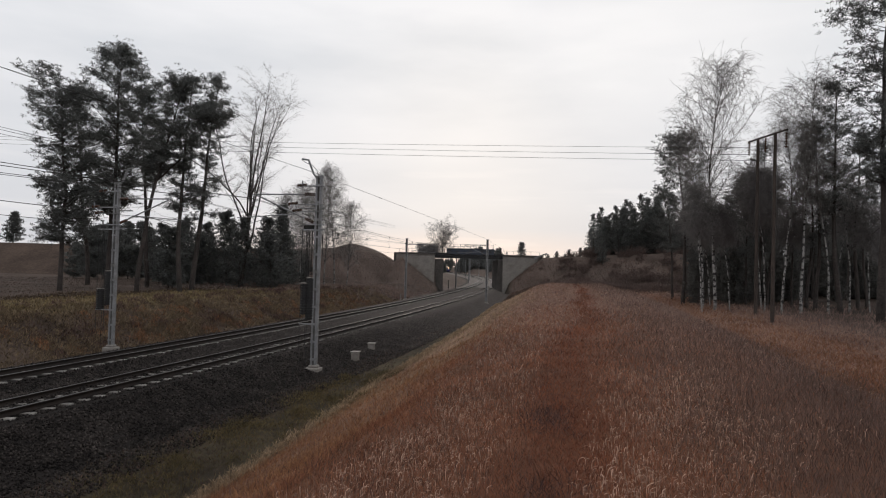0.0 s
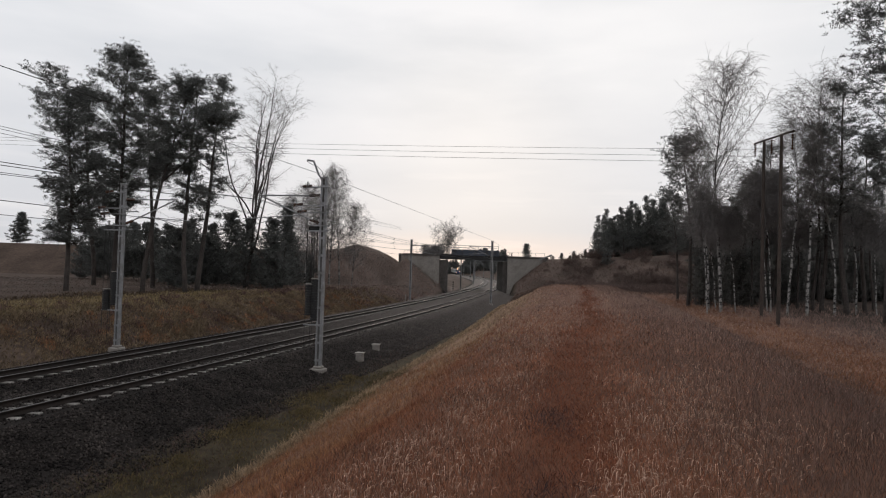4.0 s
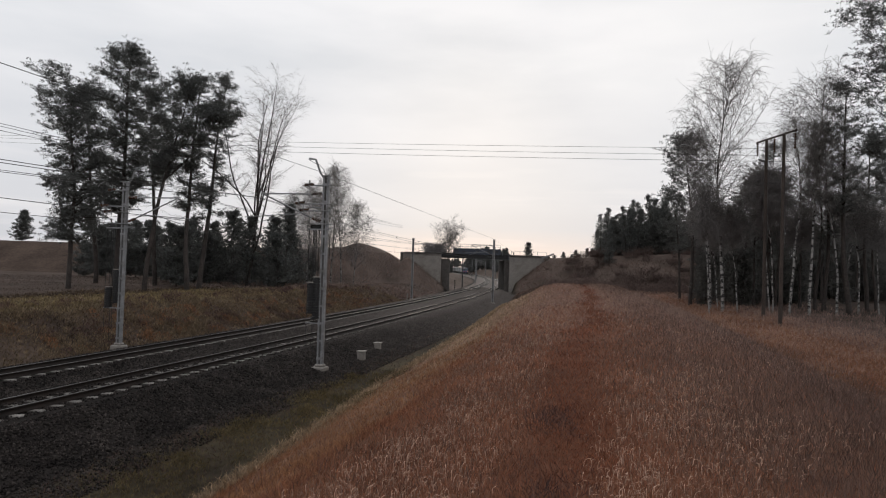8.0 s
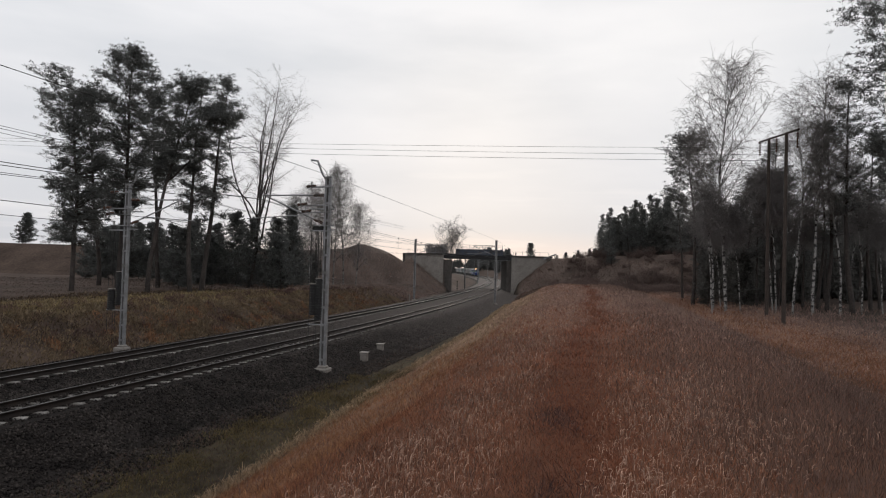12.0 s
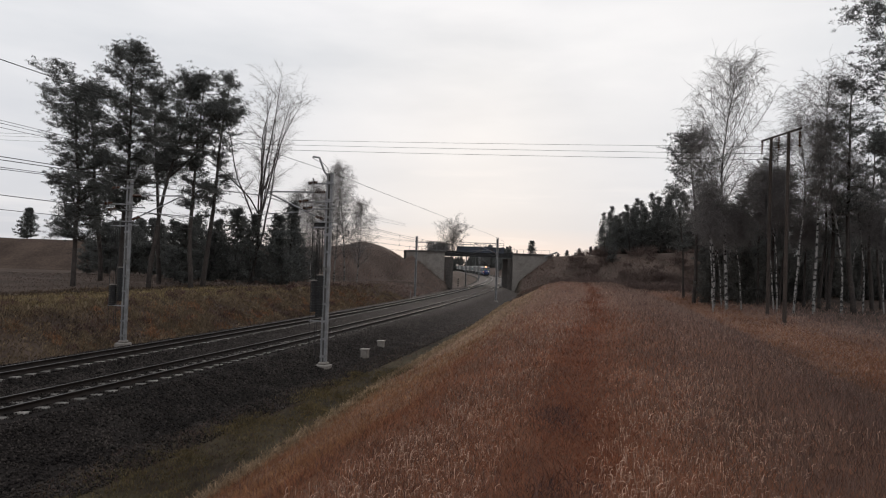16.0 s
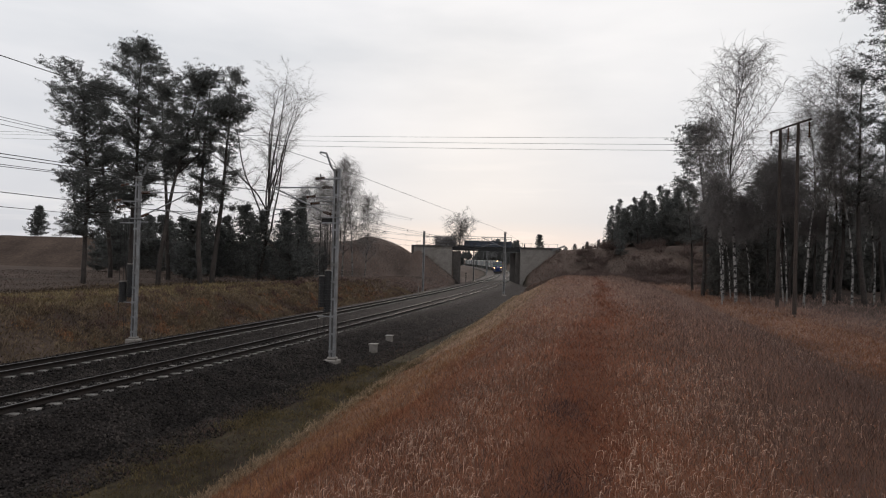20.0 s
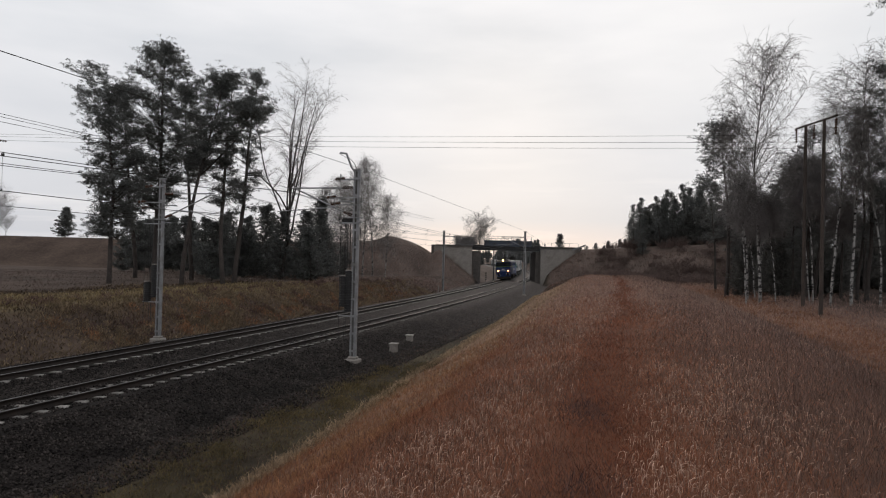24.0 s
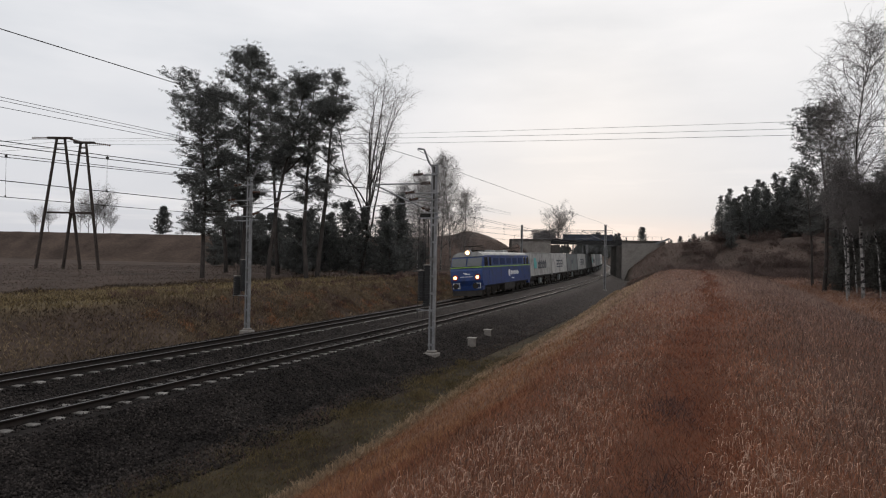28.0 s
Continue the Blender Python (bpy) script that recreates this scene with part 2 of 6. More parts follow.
# ---- building helpers ----
def fast_mesh(name, verts, faces, mats, face_mats=None, smooth=False):
    """A mesh out of arrays; faces is a list of (m, n) index arrays."""
    me = bpy.data.meshes.new(name)
    verts = np.asarray(verts, np.float32)
    faces = [np.asarray(f, np.int32) for f in faces if len(f)]
    me.vertices.add(len(verts))
    me.vertices.foreach_set("co", verts.ravel())
    loops = np.concatenate([f.ravel() for f in faces])
    sizes = np.concatenate([np.full(len(f), f.shape[1], np.int32) for f in faces])
    me.loops.add(len(loops))
    me.loops.foreach_set("vertex_index", loops)
    me.polygons.add(len(sizes))
    me.polygons.foreach_set("loop_start", np.concatenate([[0], np.cumsum(sizes)[:-1]]).astype(np.int32))
    me.polygons.foreach_set("loop_total", sizes)
    if smooth:
        me.polygons.foreach_set("use_smooth", np.ones(len(sizes), bool))
    for m in mats if isinstance(mats, (list, tuple)) else [mats]:
        me.materials.append(m)
    if face_mats is not None:
        me.polygons.foreach_set("material_index", np.asarray(face_mats, np.int32))
    me.update(calc_edges=True)
    return me


class Shape:
    """Gathers simple solids into one mesh."""

    def __init__(self):
        self.v, self.f = [], []

    def _put(self, verts, faces, m=None, outward=True):
        vs = [Vector(v) for v in verts]
        if outward:
            c = sum(vs, Vector()) / len(vs)
            fixed = []
            for f in faces:
                p = [vs[i] for i in f]
                nrm = (p[1] - p[0]).cross(p[2] - p[0])
                mid = sum(p, Vector()) / len(p)
                fixed.append(f if nrm.dot(mid - c) >= 0 else f[::-1])
            faces = fixed
        b = len(self.v)
        self.v += [tuple(m @ v) if m else tuple(v) for v in vs]
        self.f += [tuple(b + i for i in f) for f in faces]
        return self

    def box(self, x, y, z, sx, sy, sz, c=0.0, m=None):
        """A box by its centre and sizes, with chamfered edges."""
        hx, hy, hz = sx / 2, sy / 2, sz / 2
        c = min(c, hx * 0.9, hy * 0.9, hz * 0.9)
        if c <= 0:
            vs = [(x + a * hx, y + b * hy, z + d * hz) for a in (-1, 1) for b in (-1, 1) for d in (-1, 1)]
            return self._put(vs, [(0, 1, 3, 2), (4, 5, 7, 6), (0, 1, 5, 4), (2, 3, 7, 6), (0, 2, 6, 4), (1, 3, 7, 5)], m)
        vs, at = [], {}
        for a in (-1, 1):
            for b in (-1, 1):
                for d in (-1, 1):
                    for ax in range(3):
                        at[a, b, d, ax] = len(vs)
                        vs.append((x + a * (hx - c * (ax != 0)), y + b * (hy - c * (ax != 1)), z + d * (hz - c * (ax != 2))))
        fs = []
        for k in (-1, 1):
            fs.append((at[k, -1, -1, 0], at[k, 1, -1, 0], at[k, 1, 1, 0], at[k, -1, 1, 0]))
            fs.append((at[-1, k, -1, 1], at[1, k, -1, 1], at[1, k, 1, 1], at[-1, k, 1, 1]))
            fs.append((at[-1, -1, k, 2], at[1, -1, k, 2], at[1, 1, k, 2], at[-1, 1, k, 2]))
        for a in (-1, 1):
            for b in (-1, 1):
                fs.append((at[a, b, -1, 0], at[a, b, 1, 0], at[a, b, 1, 1], at[a, b, -1, 1]))
                fs.append((at[a, -1, b, 0], at[a, 1, b, 0], at[a, 1, b, 2], at[a, -1, b, 2]))
                fs.append((at[-1, a, b, 1], at[1, a, b, 1], at[1, a, b, 2], at[-1, a, b, 2]))
                for d in (-1, 1):
                    fs.append((at[a, b, d, 0], at[a, b, d, 1], at[a, b, d, 2]))
        return self._put(vs, fs, m)

    def tube(self, pts, radii, n=8, m=None):
        """A tube along points, its radius given at each."""
        pts = [Vector(p) for p in pts]
        radii = [radii] * len(pts) if isinstance(radii, (int, float)) else radii
        b, vs, fs = len(self.v), [], []
        side = None
        for i, p in enumerate(pts):
            d = (pts[min(i + 1, len(pts) - 1)] - pts[max(i - 1, 0)]).normalized()
            if side is None:
                side = d.orthogonal().normalized()
            side = (side - d * side.dot(d)).normalized()
            up = d.cross(side)
            for j in range(n):
                a = 2 * math.pi * j / n
                vs.append(p + (side * math.cos(a) + up * math.sin(a)) * radii[i])
        for i in range(len(pts) - 1):
            for j in range(n):
                fs.append((b + i * n + j, b + i * n + (j + 1) % n, b + (i + 1) * n + (j + 1) % n, b + (i + 1) * n + j))
        fs.append(tuple(b + j for j in reversed(range(n))))
        fs.append(tuple(b + (len(pts) - 1) * n + j for j in range(n)))
        self.v += [tuple(m @ v) if m else tuple(v) for v in vs]
        self.f += fs
        return self

    def prism(self, outline, axis, lo, hi, m=None):
        """An outline (pairs) pushed along x, y or z from lo to hi."""
        def at(a, b, h):
            return {"x": (h, a, b), "y": (a, h, b), "z": (a, b, h)}[axis]
        n = len(outline)
        vs = [at(a, b, lo) for a, b in outline] + [at(a, b, hi) for a, b in outline]
        fs = [tuple(reversed(range(n))), tuple(range(n, 2 * n))]
        fs += [(i, (i + 1) % n, n + (i + 1) % n, n + i) for i in range(n)]
        area = sum(outline[i][0] * outline[(i + 1) % n][1] - outline[(i + 1) % n][0] * outline[i][1] for i in range(n))
        if (area < 0) != (axis == "y"):
            fs = [f[::-1] for f in fs]
        return self._put(vs, fs, m, outward=False)

    def mesh(self, name, mat, smooth=False):
        me = bpy.data.meshes.new(name)
        me.from_pydata(self.v, [], self.f)
        for m in mat if isinstance(mat, (list, tuple)) else [mat]:
            me.materials.append(m)
        if smooth:
            me.polygons.foreach_set("use_smooth", [True] * len(me.polygons))
        me.update()
        return me


def part(name, shape, mat, parent=None, label="", m=None, smooth=False):
    """Links a shape (or a ready mesh) as one mesh object under a thing or a part."""
    me = shape if isinstance(shape, bpy.types.Mesh) else shape.mesh(name, mat, smooth)
    ob = new(name, me)
    ob.parent = parent
    if m is not None:
        ob.matrix_basis = m
    return tagged(ob, label)


def thing(name, label, category, group="", m=None, kind="", mesh=None):
    ob = new(name, mesh)
    if m is not None:
        ob.matrix_basis = m
    return tagged(ob, label, category, group, kind)


def rods(P0, P1, R0, R1, n=4):
    """Tapered rods between two arrays of points, as verts and faces."""
    P0, P1, R0, R1 = (np.asarray(a, float) for a in (P0, P1, R0, R1))
    d = P1 - P0
    d /= np.maximum(np.linalg.norm(d, axis=1, keepdims=True), 1e-6)
    ref = np.where(np.abs(d[:, 2:3]) < 0.9, np.array([[0, 0, 1.0]]), np.array([[1.0, 0, 0]]))
    u = np.cross(d, ref)
    u /= np.linalg.norm(u, axis=1, keepdims=True)
    w = np.cross(d, u)
    a = np.arange(n) * 2 * np.pi / n
    ring = u[:, None] * np.cos(a)[None, :, None] + w[:, None] * np.sin(a)[None, :, None]
    v = np.concatenate([P0[:, None] + ring * R0[:, None, None], P1[:, None] + ring * R1[:, None, None]], 1)
    b = (np.arange(len(P0)) * 2 * n)[:, None, None]
    j = np.arange(n)
    quad = np.stack([j, (j + 1) % n, n + (j + 1) % n, n + j], 1)[None]
    return v.reshape(-1, 3), (b + quad).reshape(-1, 4)


# ---- the ground ----
def step(x, a, b):
    t = np.clip((np.asarray(x, float) - a) / (b - a), 0, 1)
    return t * t * (3 - 2 * t)


def lumps(x, y):
    return (np.sin(x * 0.9 + 1.3 * np.sin(y * 0.37)) * np.sin(y * 0.71 + 0.8 * np.sin(x * 0.43)) * 0.5
            + np.sin(x * 2.3 + y * 1.1) * np.sin(y * 1.9 - x * 0.7) * 0.25)


BR_Y = 125.0          # front of the road bridge


def terrain(x, y):
    x, y = np.asarray(x, float), np.asarray(y, float)
    s, l = to_line(x, y)
    z = np.full(x.shape, -0.80)
    # berm on the near side
    foot = -np.interp(s, [-60, 10, 24, 46, 68, 92, 110], [7.4, 7.2, 6.2, 5.4, 4.6, 4.2, 4.0])
    top = np.interp(s, [-60, 0, 60, 85, 105], [2.25, 2.25, 2.15, 2.0, 1.2])
    run = np.clip((foot - l) / 4.6, 0, 1)
    up = np.where(l < foot, 0.85 * run + 0.15 * step(l, foot - 4.0, foot - 7.0), 0.0)
    z = z + (top + 0.8) * up
    down = step(l, -16.8, -20.6)
    z = z - (top - 1.05) * down
    z = z + 0.45 * step(l, -20, -40)
    # cess and bench beyond the far track
    bench = np.interp(s, [-60, 20, 60, 100], [0.95, 0.95, 0.9, 0.5])
    z = z + (bench + 0.8) * step(l, 10.2, 15.5) + 0.35 * step(l, 18, 45)
    z = z - 0.2 * step(l, 9.2, 9.8) * (1 - step(l, 10.0, 11.5))
    # road embankment across, cut open for the line
    crest = np.interp(x, [-400, -60, -30, -18, -15, -12.8, -9.7, -7.5, -7.0, 0, 14, 22, 40, 60, 400], [7.0, 6.2, 6.3, 6.9, 7.9, 7.3, 5.7, 4.2, 6.0, 6.2, 6.2, 6.3, 7.4, 7.2, 7.0])
    front = np.interp(x, [-30, -16, -8, 0, 14, 20, 30, 50], [118, 116, 124, 126.5, 126.5, 123, 114, 108])
    slope = np.maximum(front - y, 0) / 1.7 + np.maximum(y - 139, 0) / 1.7
    hill = crest - slope
    # spill cones beside the abutments
    cone_l = 6.2 - 0.78 * np.hypot(np.maximum(x + 7.2, 0) * 1.0, np.maximum(124.5 - y, 0) * 0.95)
    cone_r = 6.2 - 0.78 * np.hypot(np.maximum(20.8 - x, 0) * 1.0, np.maximum(124.5 - y, 0) * 0.7)
    gap = (x > 0.6) & (x < 13.5 + 0.1 * (y - 125)) & (y > 110)
    hill = np.where((x > -7.2) & (x <= 6), np.where(y < 126, np.minimum(cone_l, 5.9), hill), hill)
    hill = np.where((x < 20.8) & (x > 6), np.where(y < 126, np.minimum(cone_r, 5.9), hill), hill)
    track_cut = (l > -3.6) & (l < 9.3)
    z = np.where(track_cut | (gap & (y > 124)), z, np.maximum(z, hill))
    # cutting beyond the bridge: banks on both sides
    beyond = step(y, 140, 160)
    z = z + beyond * (1.6 * step(l, -6, -12) + 2.0 * step(l, -14, -40) + 0.6 * step(l, 12, 24))
    rough = 0.10 * step(np.abs(l - 3), 8, 12)
    return z + rough * lumps(x, y)


def ground_z(x, y):
    return float(terrain(np.array([x]), np.array([y]))[0])


def graded(parts):
    out = []
    for a, b, d in parts:
        out.append(np.arange(a, b, d))
    return np.concatenate(out + [[parts[-1][1]]])


def ground_material():
    m = bpy.data.materials.new("winter_ground")
    m.use_nodes = True
    n, k = m.node_tree.nodes, m.node_tree.links
    b = n["Principled BSDF"]
    b.inputs["Roughness"].default_value, b.inputs["Specular IOR Level"].default_value = 0.95, 0.1
    t = n.new("ShaderNodeTexCoord")
    fine, broad = n.new("ShaderNodeTexNoise"), n.new("ShaderNodeTexNoise")
    fine.inputs["Scale"].default_value, fine.inputs["Detail"].default_value, fine.inputs["Roughness"].default_value = 3.0, 6.0, 0.7
    broad.inputs["Scale"].default_value, broad.inputs["Detail"].default_value = 0.22, 5.0
    for q in (fine, broad):
        k.new(t.outputs["Object"], q.inputs["Vector"])
    add = n.new("ShaderNodeMath")
    add.operation = "ADD"
    k.new(fine.outputs["Fac"], add.inputs[0])
    k.new(broad.outputs["Fac"], add.inputs[1])
    r = n.new("ShaderNodeMapRange")
    r.inputs["From Min"].default_value, r.inputs["From Max"].default_value = 0.75, 1.25
    k.new(add.outputs[0], r.inputs["Value"])

    def tones(lo, hi):
        x = n.new("ShaderNodeMixRGB")
        x.inputs["Color1"].default_value, x.inputs["Color2"].default_value = (*lo, 1), (*hi, 1)
        k.new(r.outputs["Result"], x.inputs["Fac"])
        return x.outputs["Color"]

    col = tones((0.043, 0.031, 0.025), (0.104, 0.075, 0.060))        # brown meadow
    for zone, lo, hi in (("red_grass", (0.060, 0.028, 0.019), (0.175, 0.086, 0.055)),
                         ("flank", (0.145, 0.088, 0.056), (0.29, 0.185, 0.115)),
                         ("moss", (0.016, 0.0125, 0.0085), (0.066, 0.052, 0.031)),
                         ("bench", (0.085, 0.066, 0.038), (0.165, 0.125, 0.072)),
                         ("cess", (0.012, 0.0105, 0.009), (0.03, 0.026, 0.021)),
                         ("slope", (0.062, 0.047, 0.040), (0.155, 0.117, 0.099)),
                         ("litter", (0.022, 0.016, 0.013), (0.060, 0.041, 0.032)),
                         ("trodden", (0.075, 0.026, 0.013), (0.15, 0.056, 0.029))):
        at = n.new("ShaderNodeAttribute")
        at.attribute_name = zone
        x = n.new("ShaderNodeMixRGB")
        k.new(at.outputs["Fac"], x.inputs["Fac"])
        k.new(col, x.inputs["Color1"])
        k.new(tones(lo, hi), x.inputs["Color2"])
        col = x.outputs["Color"]
    k.new(col, b.inputs["Base Color"])
    bp = n.new("ShaderNodeBump")
    bp.inputs["Strength"].default_value, bp.inputs["Distance"].default_value = 0.6, 0.08
    k.new(fine.outputs["Fac"], bp.inputs["Height"])
    k.new(bp.outputs["Normal"], b.inputs["Normal"])
    return m


def build_ground():
    gx = graded([(-2600, -600, 200), (-600, -160, 22), (-160, -60, 3), (-60, 60, 0.8), (60, 160, 3), (160, 600, 22), (600, 2600, 200)])
    gy = graded([(-400, -60, 30), (-60, -8, 4), (-8, 30, 0.6), (30, 160, 1.0), (160, 420, 4), (420, 1000, 20), (1000, 4200, 200)])
    X, Y = np.meshgrid(gx, gy)
    Z = terrain(X, Y)
    nx, ny = len(gx), len(gy)
    i = (np.arange(ny - 1)[:, None] * nx + np.arange(nx - 1)[None]).ravel()
    me = fast_mesh("ground", np.stack([X, Y, Z], -1).reshape(-1, 3), [np.stack([i, i + 1, i + nx + 1, i + nx], 1)], ground_material(), smooth=True)
    s, l = to_line(X.ravel(), Y.ravel())
    x, y = X.ravel(), Y.ravel()
    wob = 0.5 * lumps(x * 0.7, y * 0.7)
    foot = -np.interp(s, [-60, 10, 24, 46, 68, 92, 110], [7.4, 7.2, 6.2, 5.4, 4.6, 4.2, 4.0])
    zones = {
        "red_grass": step(l + 0.4 * wob, foot + 0.3, foot - 0.3) * (1 - step(y, 85, 105)) * (1 - step(l + 2 * wob, -24, -30)),
        "flank": step(l + 0.4 * wob, foot + 0.3, foot - 0.3) * step(l + 2.0 * wob, foot - 5.5, foot - 3.0) * (0.45 + 0.55 * step(s, 12, 35)) * (1 - step(y, 85, 105)),
        "moss": step(l + wob, -3.0, -3.8) * step(l + 0.4 * wob, foot - 0.3, foot + 0.3),
        "bench": step(l + wob, 13.5, 15.5) * (1 - step(l + 3 * wob, 19, 25)) * (1 - step(y, 75, 110)),
        "slope": step(x, -34, -22) * step(y, 92, 104) * (1 - step(y, 145, 170)) * (1 - step(l, -4.6, -3.8) * (1 - step(l, 9.4, 10.2))),
        "cess": step(l, -4.2, -3.2) * (1 - step(l, 9.4, 10.2)),
        "trodden": np.exp(-((l + 14.05 + 0.25 * np.sin(s * 0.35)) / 0.40) ** 2) * (1 - step(y, 60, 90)),
        "litter": step(l + 2 * wob, -26.5, -33) * (1 - step(y, 100, 112)),
    }
    for name, w in zones.items():
        me.attributes.new(name, "FLOAT", "POINT").data.foreach_set("value", w.astype(np.float32))
    tagged(new("ground", me), "brown winter grassland with a berm and road embankment", "ground", kind="structure")


build_ground()


# ---- ballast and tracks ----
def strip(name, profile, s_values, mat):
    """A long strip along the line; profile: pairs of l, z."""
    v = []
    for s in s_values:
        for l, z in profile:
            v.append(on_line(s, l, z))
    m = len(profile)
    i = (np.arange(len(s_values) - 1)[:, None] * m + np.arange(m - 1)[None]).ravel()
    return fast_mesh(name, np.array(v), [np.stack([i, i + 1, i + m + 1, i + m], 1)[:, ::-1]], mat)


def ballast_z(l):
    z = np.interp(l, [-3.9, -1.2, -0.6, 2.1, 2.6, 3.3, 3.8, 6.4, 7.0, 9.4], [-0.95, -0.27, -0.172, -0.285, -0.33, -0.30, -0.172, -0.285, -0.34, -0.95])
    return z - 0.075 * np.exp(-((l - 0.75) / 0.5) ** 2) - 0.075 * np.exp(-((l - 4.97) / 0.5) ** 2)


def hazed(m, tone):
    """Haze put into the stones' colour: a rusty grey that grows further along the line."""
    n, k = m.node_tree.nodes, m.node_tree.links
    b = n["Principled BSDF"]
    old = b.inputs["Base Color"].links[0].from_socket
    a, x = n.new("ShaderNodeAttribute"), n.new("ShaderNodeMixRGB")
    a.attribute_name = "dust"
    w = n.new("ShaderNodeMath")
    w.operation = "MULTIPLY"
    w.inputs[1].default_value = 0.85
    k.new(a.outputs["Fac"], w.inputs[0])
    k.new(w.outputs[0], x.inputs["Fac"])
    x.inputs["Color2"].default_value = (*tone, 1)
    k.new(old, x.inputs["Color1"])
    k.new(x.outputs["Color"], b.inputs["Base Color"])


def build_ballast():
    hazed(M["ballast"], (0.150, 0.131, 0.119))
    hazed(M["stone"], (0.150, 0.131, 0.119))
    rng = np.random.default_rng(4)
    ls = [-3.9, -3.4, -2.8, -2.2, -1.6, -1.2, -0.9, -0.6, -0.3, 0.3, 0.75, 1.2, 1.8, 2.1, 2.4, 2.8, 3.3, 3.7, 4.0, 4.5, 5.0, 5.5, 6.0, 6.4, 6.8, 7.2, 7.7, 8.3, 8.9, 9.4]
    zs = ballast_z(np.array(ls))
    ss = np.concatenate([np.arange(-30, 60, 0.4), np.arange(60, 160, 1.0), np.arange(160, 900, 6.0)])
    S, L = np.meshgrid(ss, ls, indexing="ij")
    Zb = np.broadcast_to(zs, S.shape) + rng.normal(0, 0.006, S.shape)
    h = np.interp(S, LG, LH)
    V = np.stack([np.interp(S, LG, LX) - np.cos(h) * L, np.interp(S, LG, LY) + np.sin(h) * L, Zb], -1).reshape(-1, 3)
    m = len(ls)
    i = (np.arange(len(ss) - 1)[:, None] * m + np.arange(m - 1)[None]).ravel()
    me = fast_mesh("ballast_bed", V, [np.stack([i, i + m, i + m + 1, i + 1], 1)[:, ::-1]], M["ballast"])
    # painted haze: weight grows with distance, fullest on the tracks
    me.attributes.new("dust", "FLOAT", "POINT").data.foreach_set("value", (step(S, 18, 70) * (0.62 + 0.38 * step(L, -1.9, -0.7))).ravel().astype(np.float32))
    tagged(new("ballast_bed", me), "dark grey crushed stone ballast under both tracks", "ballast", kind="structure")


build_ballast()


def build_stones():
    """Loose ballast stones, each a small uneven block."""
    rng = np.random.default_rng(14)
    n = 120000
    s = 6 + 114 * rng.random(n) ** 1.9
    l = rng.choice([0, 1, 2, 3], n, p=[0.5, 0.16, 0.24, 0.10])
    l = np.choose(l, [rng.uniform(-4.7, -0.75, n), rng.uniform(-0.6, 2.1, n), rng.uniform(2.2, 3.8, n), rng.uniform(6.2, 9.2, n)])
    zs = np.maximum(ballast_z(l), -0.80)
    h = np.interp(s, LG, LH)
    c = np.stack([np.interp(s, LG, LX) - np.cos(h) * l, np.interp(s, LG, LY) + np.sin(h) * l, zs + 0.012], 1)
    size = rng.uniform(0.016, 0.036, n) * (0.8 + s / 40)
    corner = np.array([[1, 0, 0], [0, 1, 0], [-1, 0, 0], [0, -1, 0], [0, 0, 1.0], [0, 0, -1]])
    v = c[:, None] + (corner[None] + rng.normal(0, 0.28, (n, 6, 3))) * size[:, None, None]
    f = np.array([[0, 1, 4], [1, 2, 4], [2, 3, 4], [3, 0, 4], [1, 0, 5], [2, 1, 5], [3, 2, 5], [0, 3, 5]])
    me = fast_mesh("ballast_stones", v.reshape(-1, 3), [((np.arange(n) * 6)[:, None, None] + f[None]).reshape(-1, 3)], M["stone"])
    # same painted haze weight as on the bed
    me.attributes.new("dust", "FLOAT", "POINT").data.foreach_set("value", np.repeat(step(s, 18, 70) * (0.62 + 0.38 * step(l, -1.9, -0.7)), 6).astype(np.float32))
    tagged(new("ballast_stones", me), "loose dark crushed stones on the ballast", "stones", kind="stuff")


build_stones()

RAIL = [(-0.075, -0.165), (0.075, -0.165), (0.075, -0.150), (0.010, -0.130), (0.009, -0.045), (0.036, -0.036), (0.036, -0.004), (0.030, 0.0),
        (-0.030, 0.0), (-0.036, -0.004), (-0.036, -0.036), (-0.009, -0.045), (-0.010, -0.130), (-0.075, -0.150)]


def rail_mesh(l0, z0):
    ss = np.concatenate([np.arange(-30, 120, 1.5), np.arange(120, 400, 4.0), np.arange(400, 900, 10.0)])
    v = np.array([on_line(s, l0 + a, z0 + b) for s in ss for a, b in RAIL])
    m = len(RAIL)
    i = np.arange(len(ss) - 1)[:, None] * m
    j = np.arange(m)[None]
    f = np.stack([i + j, i + (j + 1) % m, i + m + (j + 1) % m, i + m + j], -1).reshape(-1, 4)
    fm = np.tile([0] * 6 + [1, 1, 1] + [0] * 5, len(ss) - 1)
    return fast_mesh("rail", v, [f], [M["rail"], M["rail_head"]], fm)


TILT = math.degrees(math.atan2(CANT, 1.5))


def sleeper_shape():
    sh = Shape()
    for a in (-1, 1):
        sh.box(a * 0.77, 0, -0.066, 0.82, 0.20, 0.16, 0.02)
    return sh.box(0, 0, -0.075, 0.75, 0.22, 0.12, 0.02)


SLEEPER = sleeper_shape().mesh("sleeper", M["sleeper"])


def at_track(s, l0, dz=0.0):
    """Pose on a track: x to the left across it, y along it, leaning with the cant."""
    h = heading(s)
    return Matrix.Translation(on_line(s, l0 + 0.75, CANT / 2 + dz)) @ pose(0, 0, 0, 0, 0, 180 - math.degrees(h)) @ pose(0, 0, 0, 0, -TILT, 0)


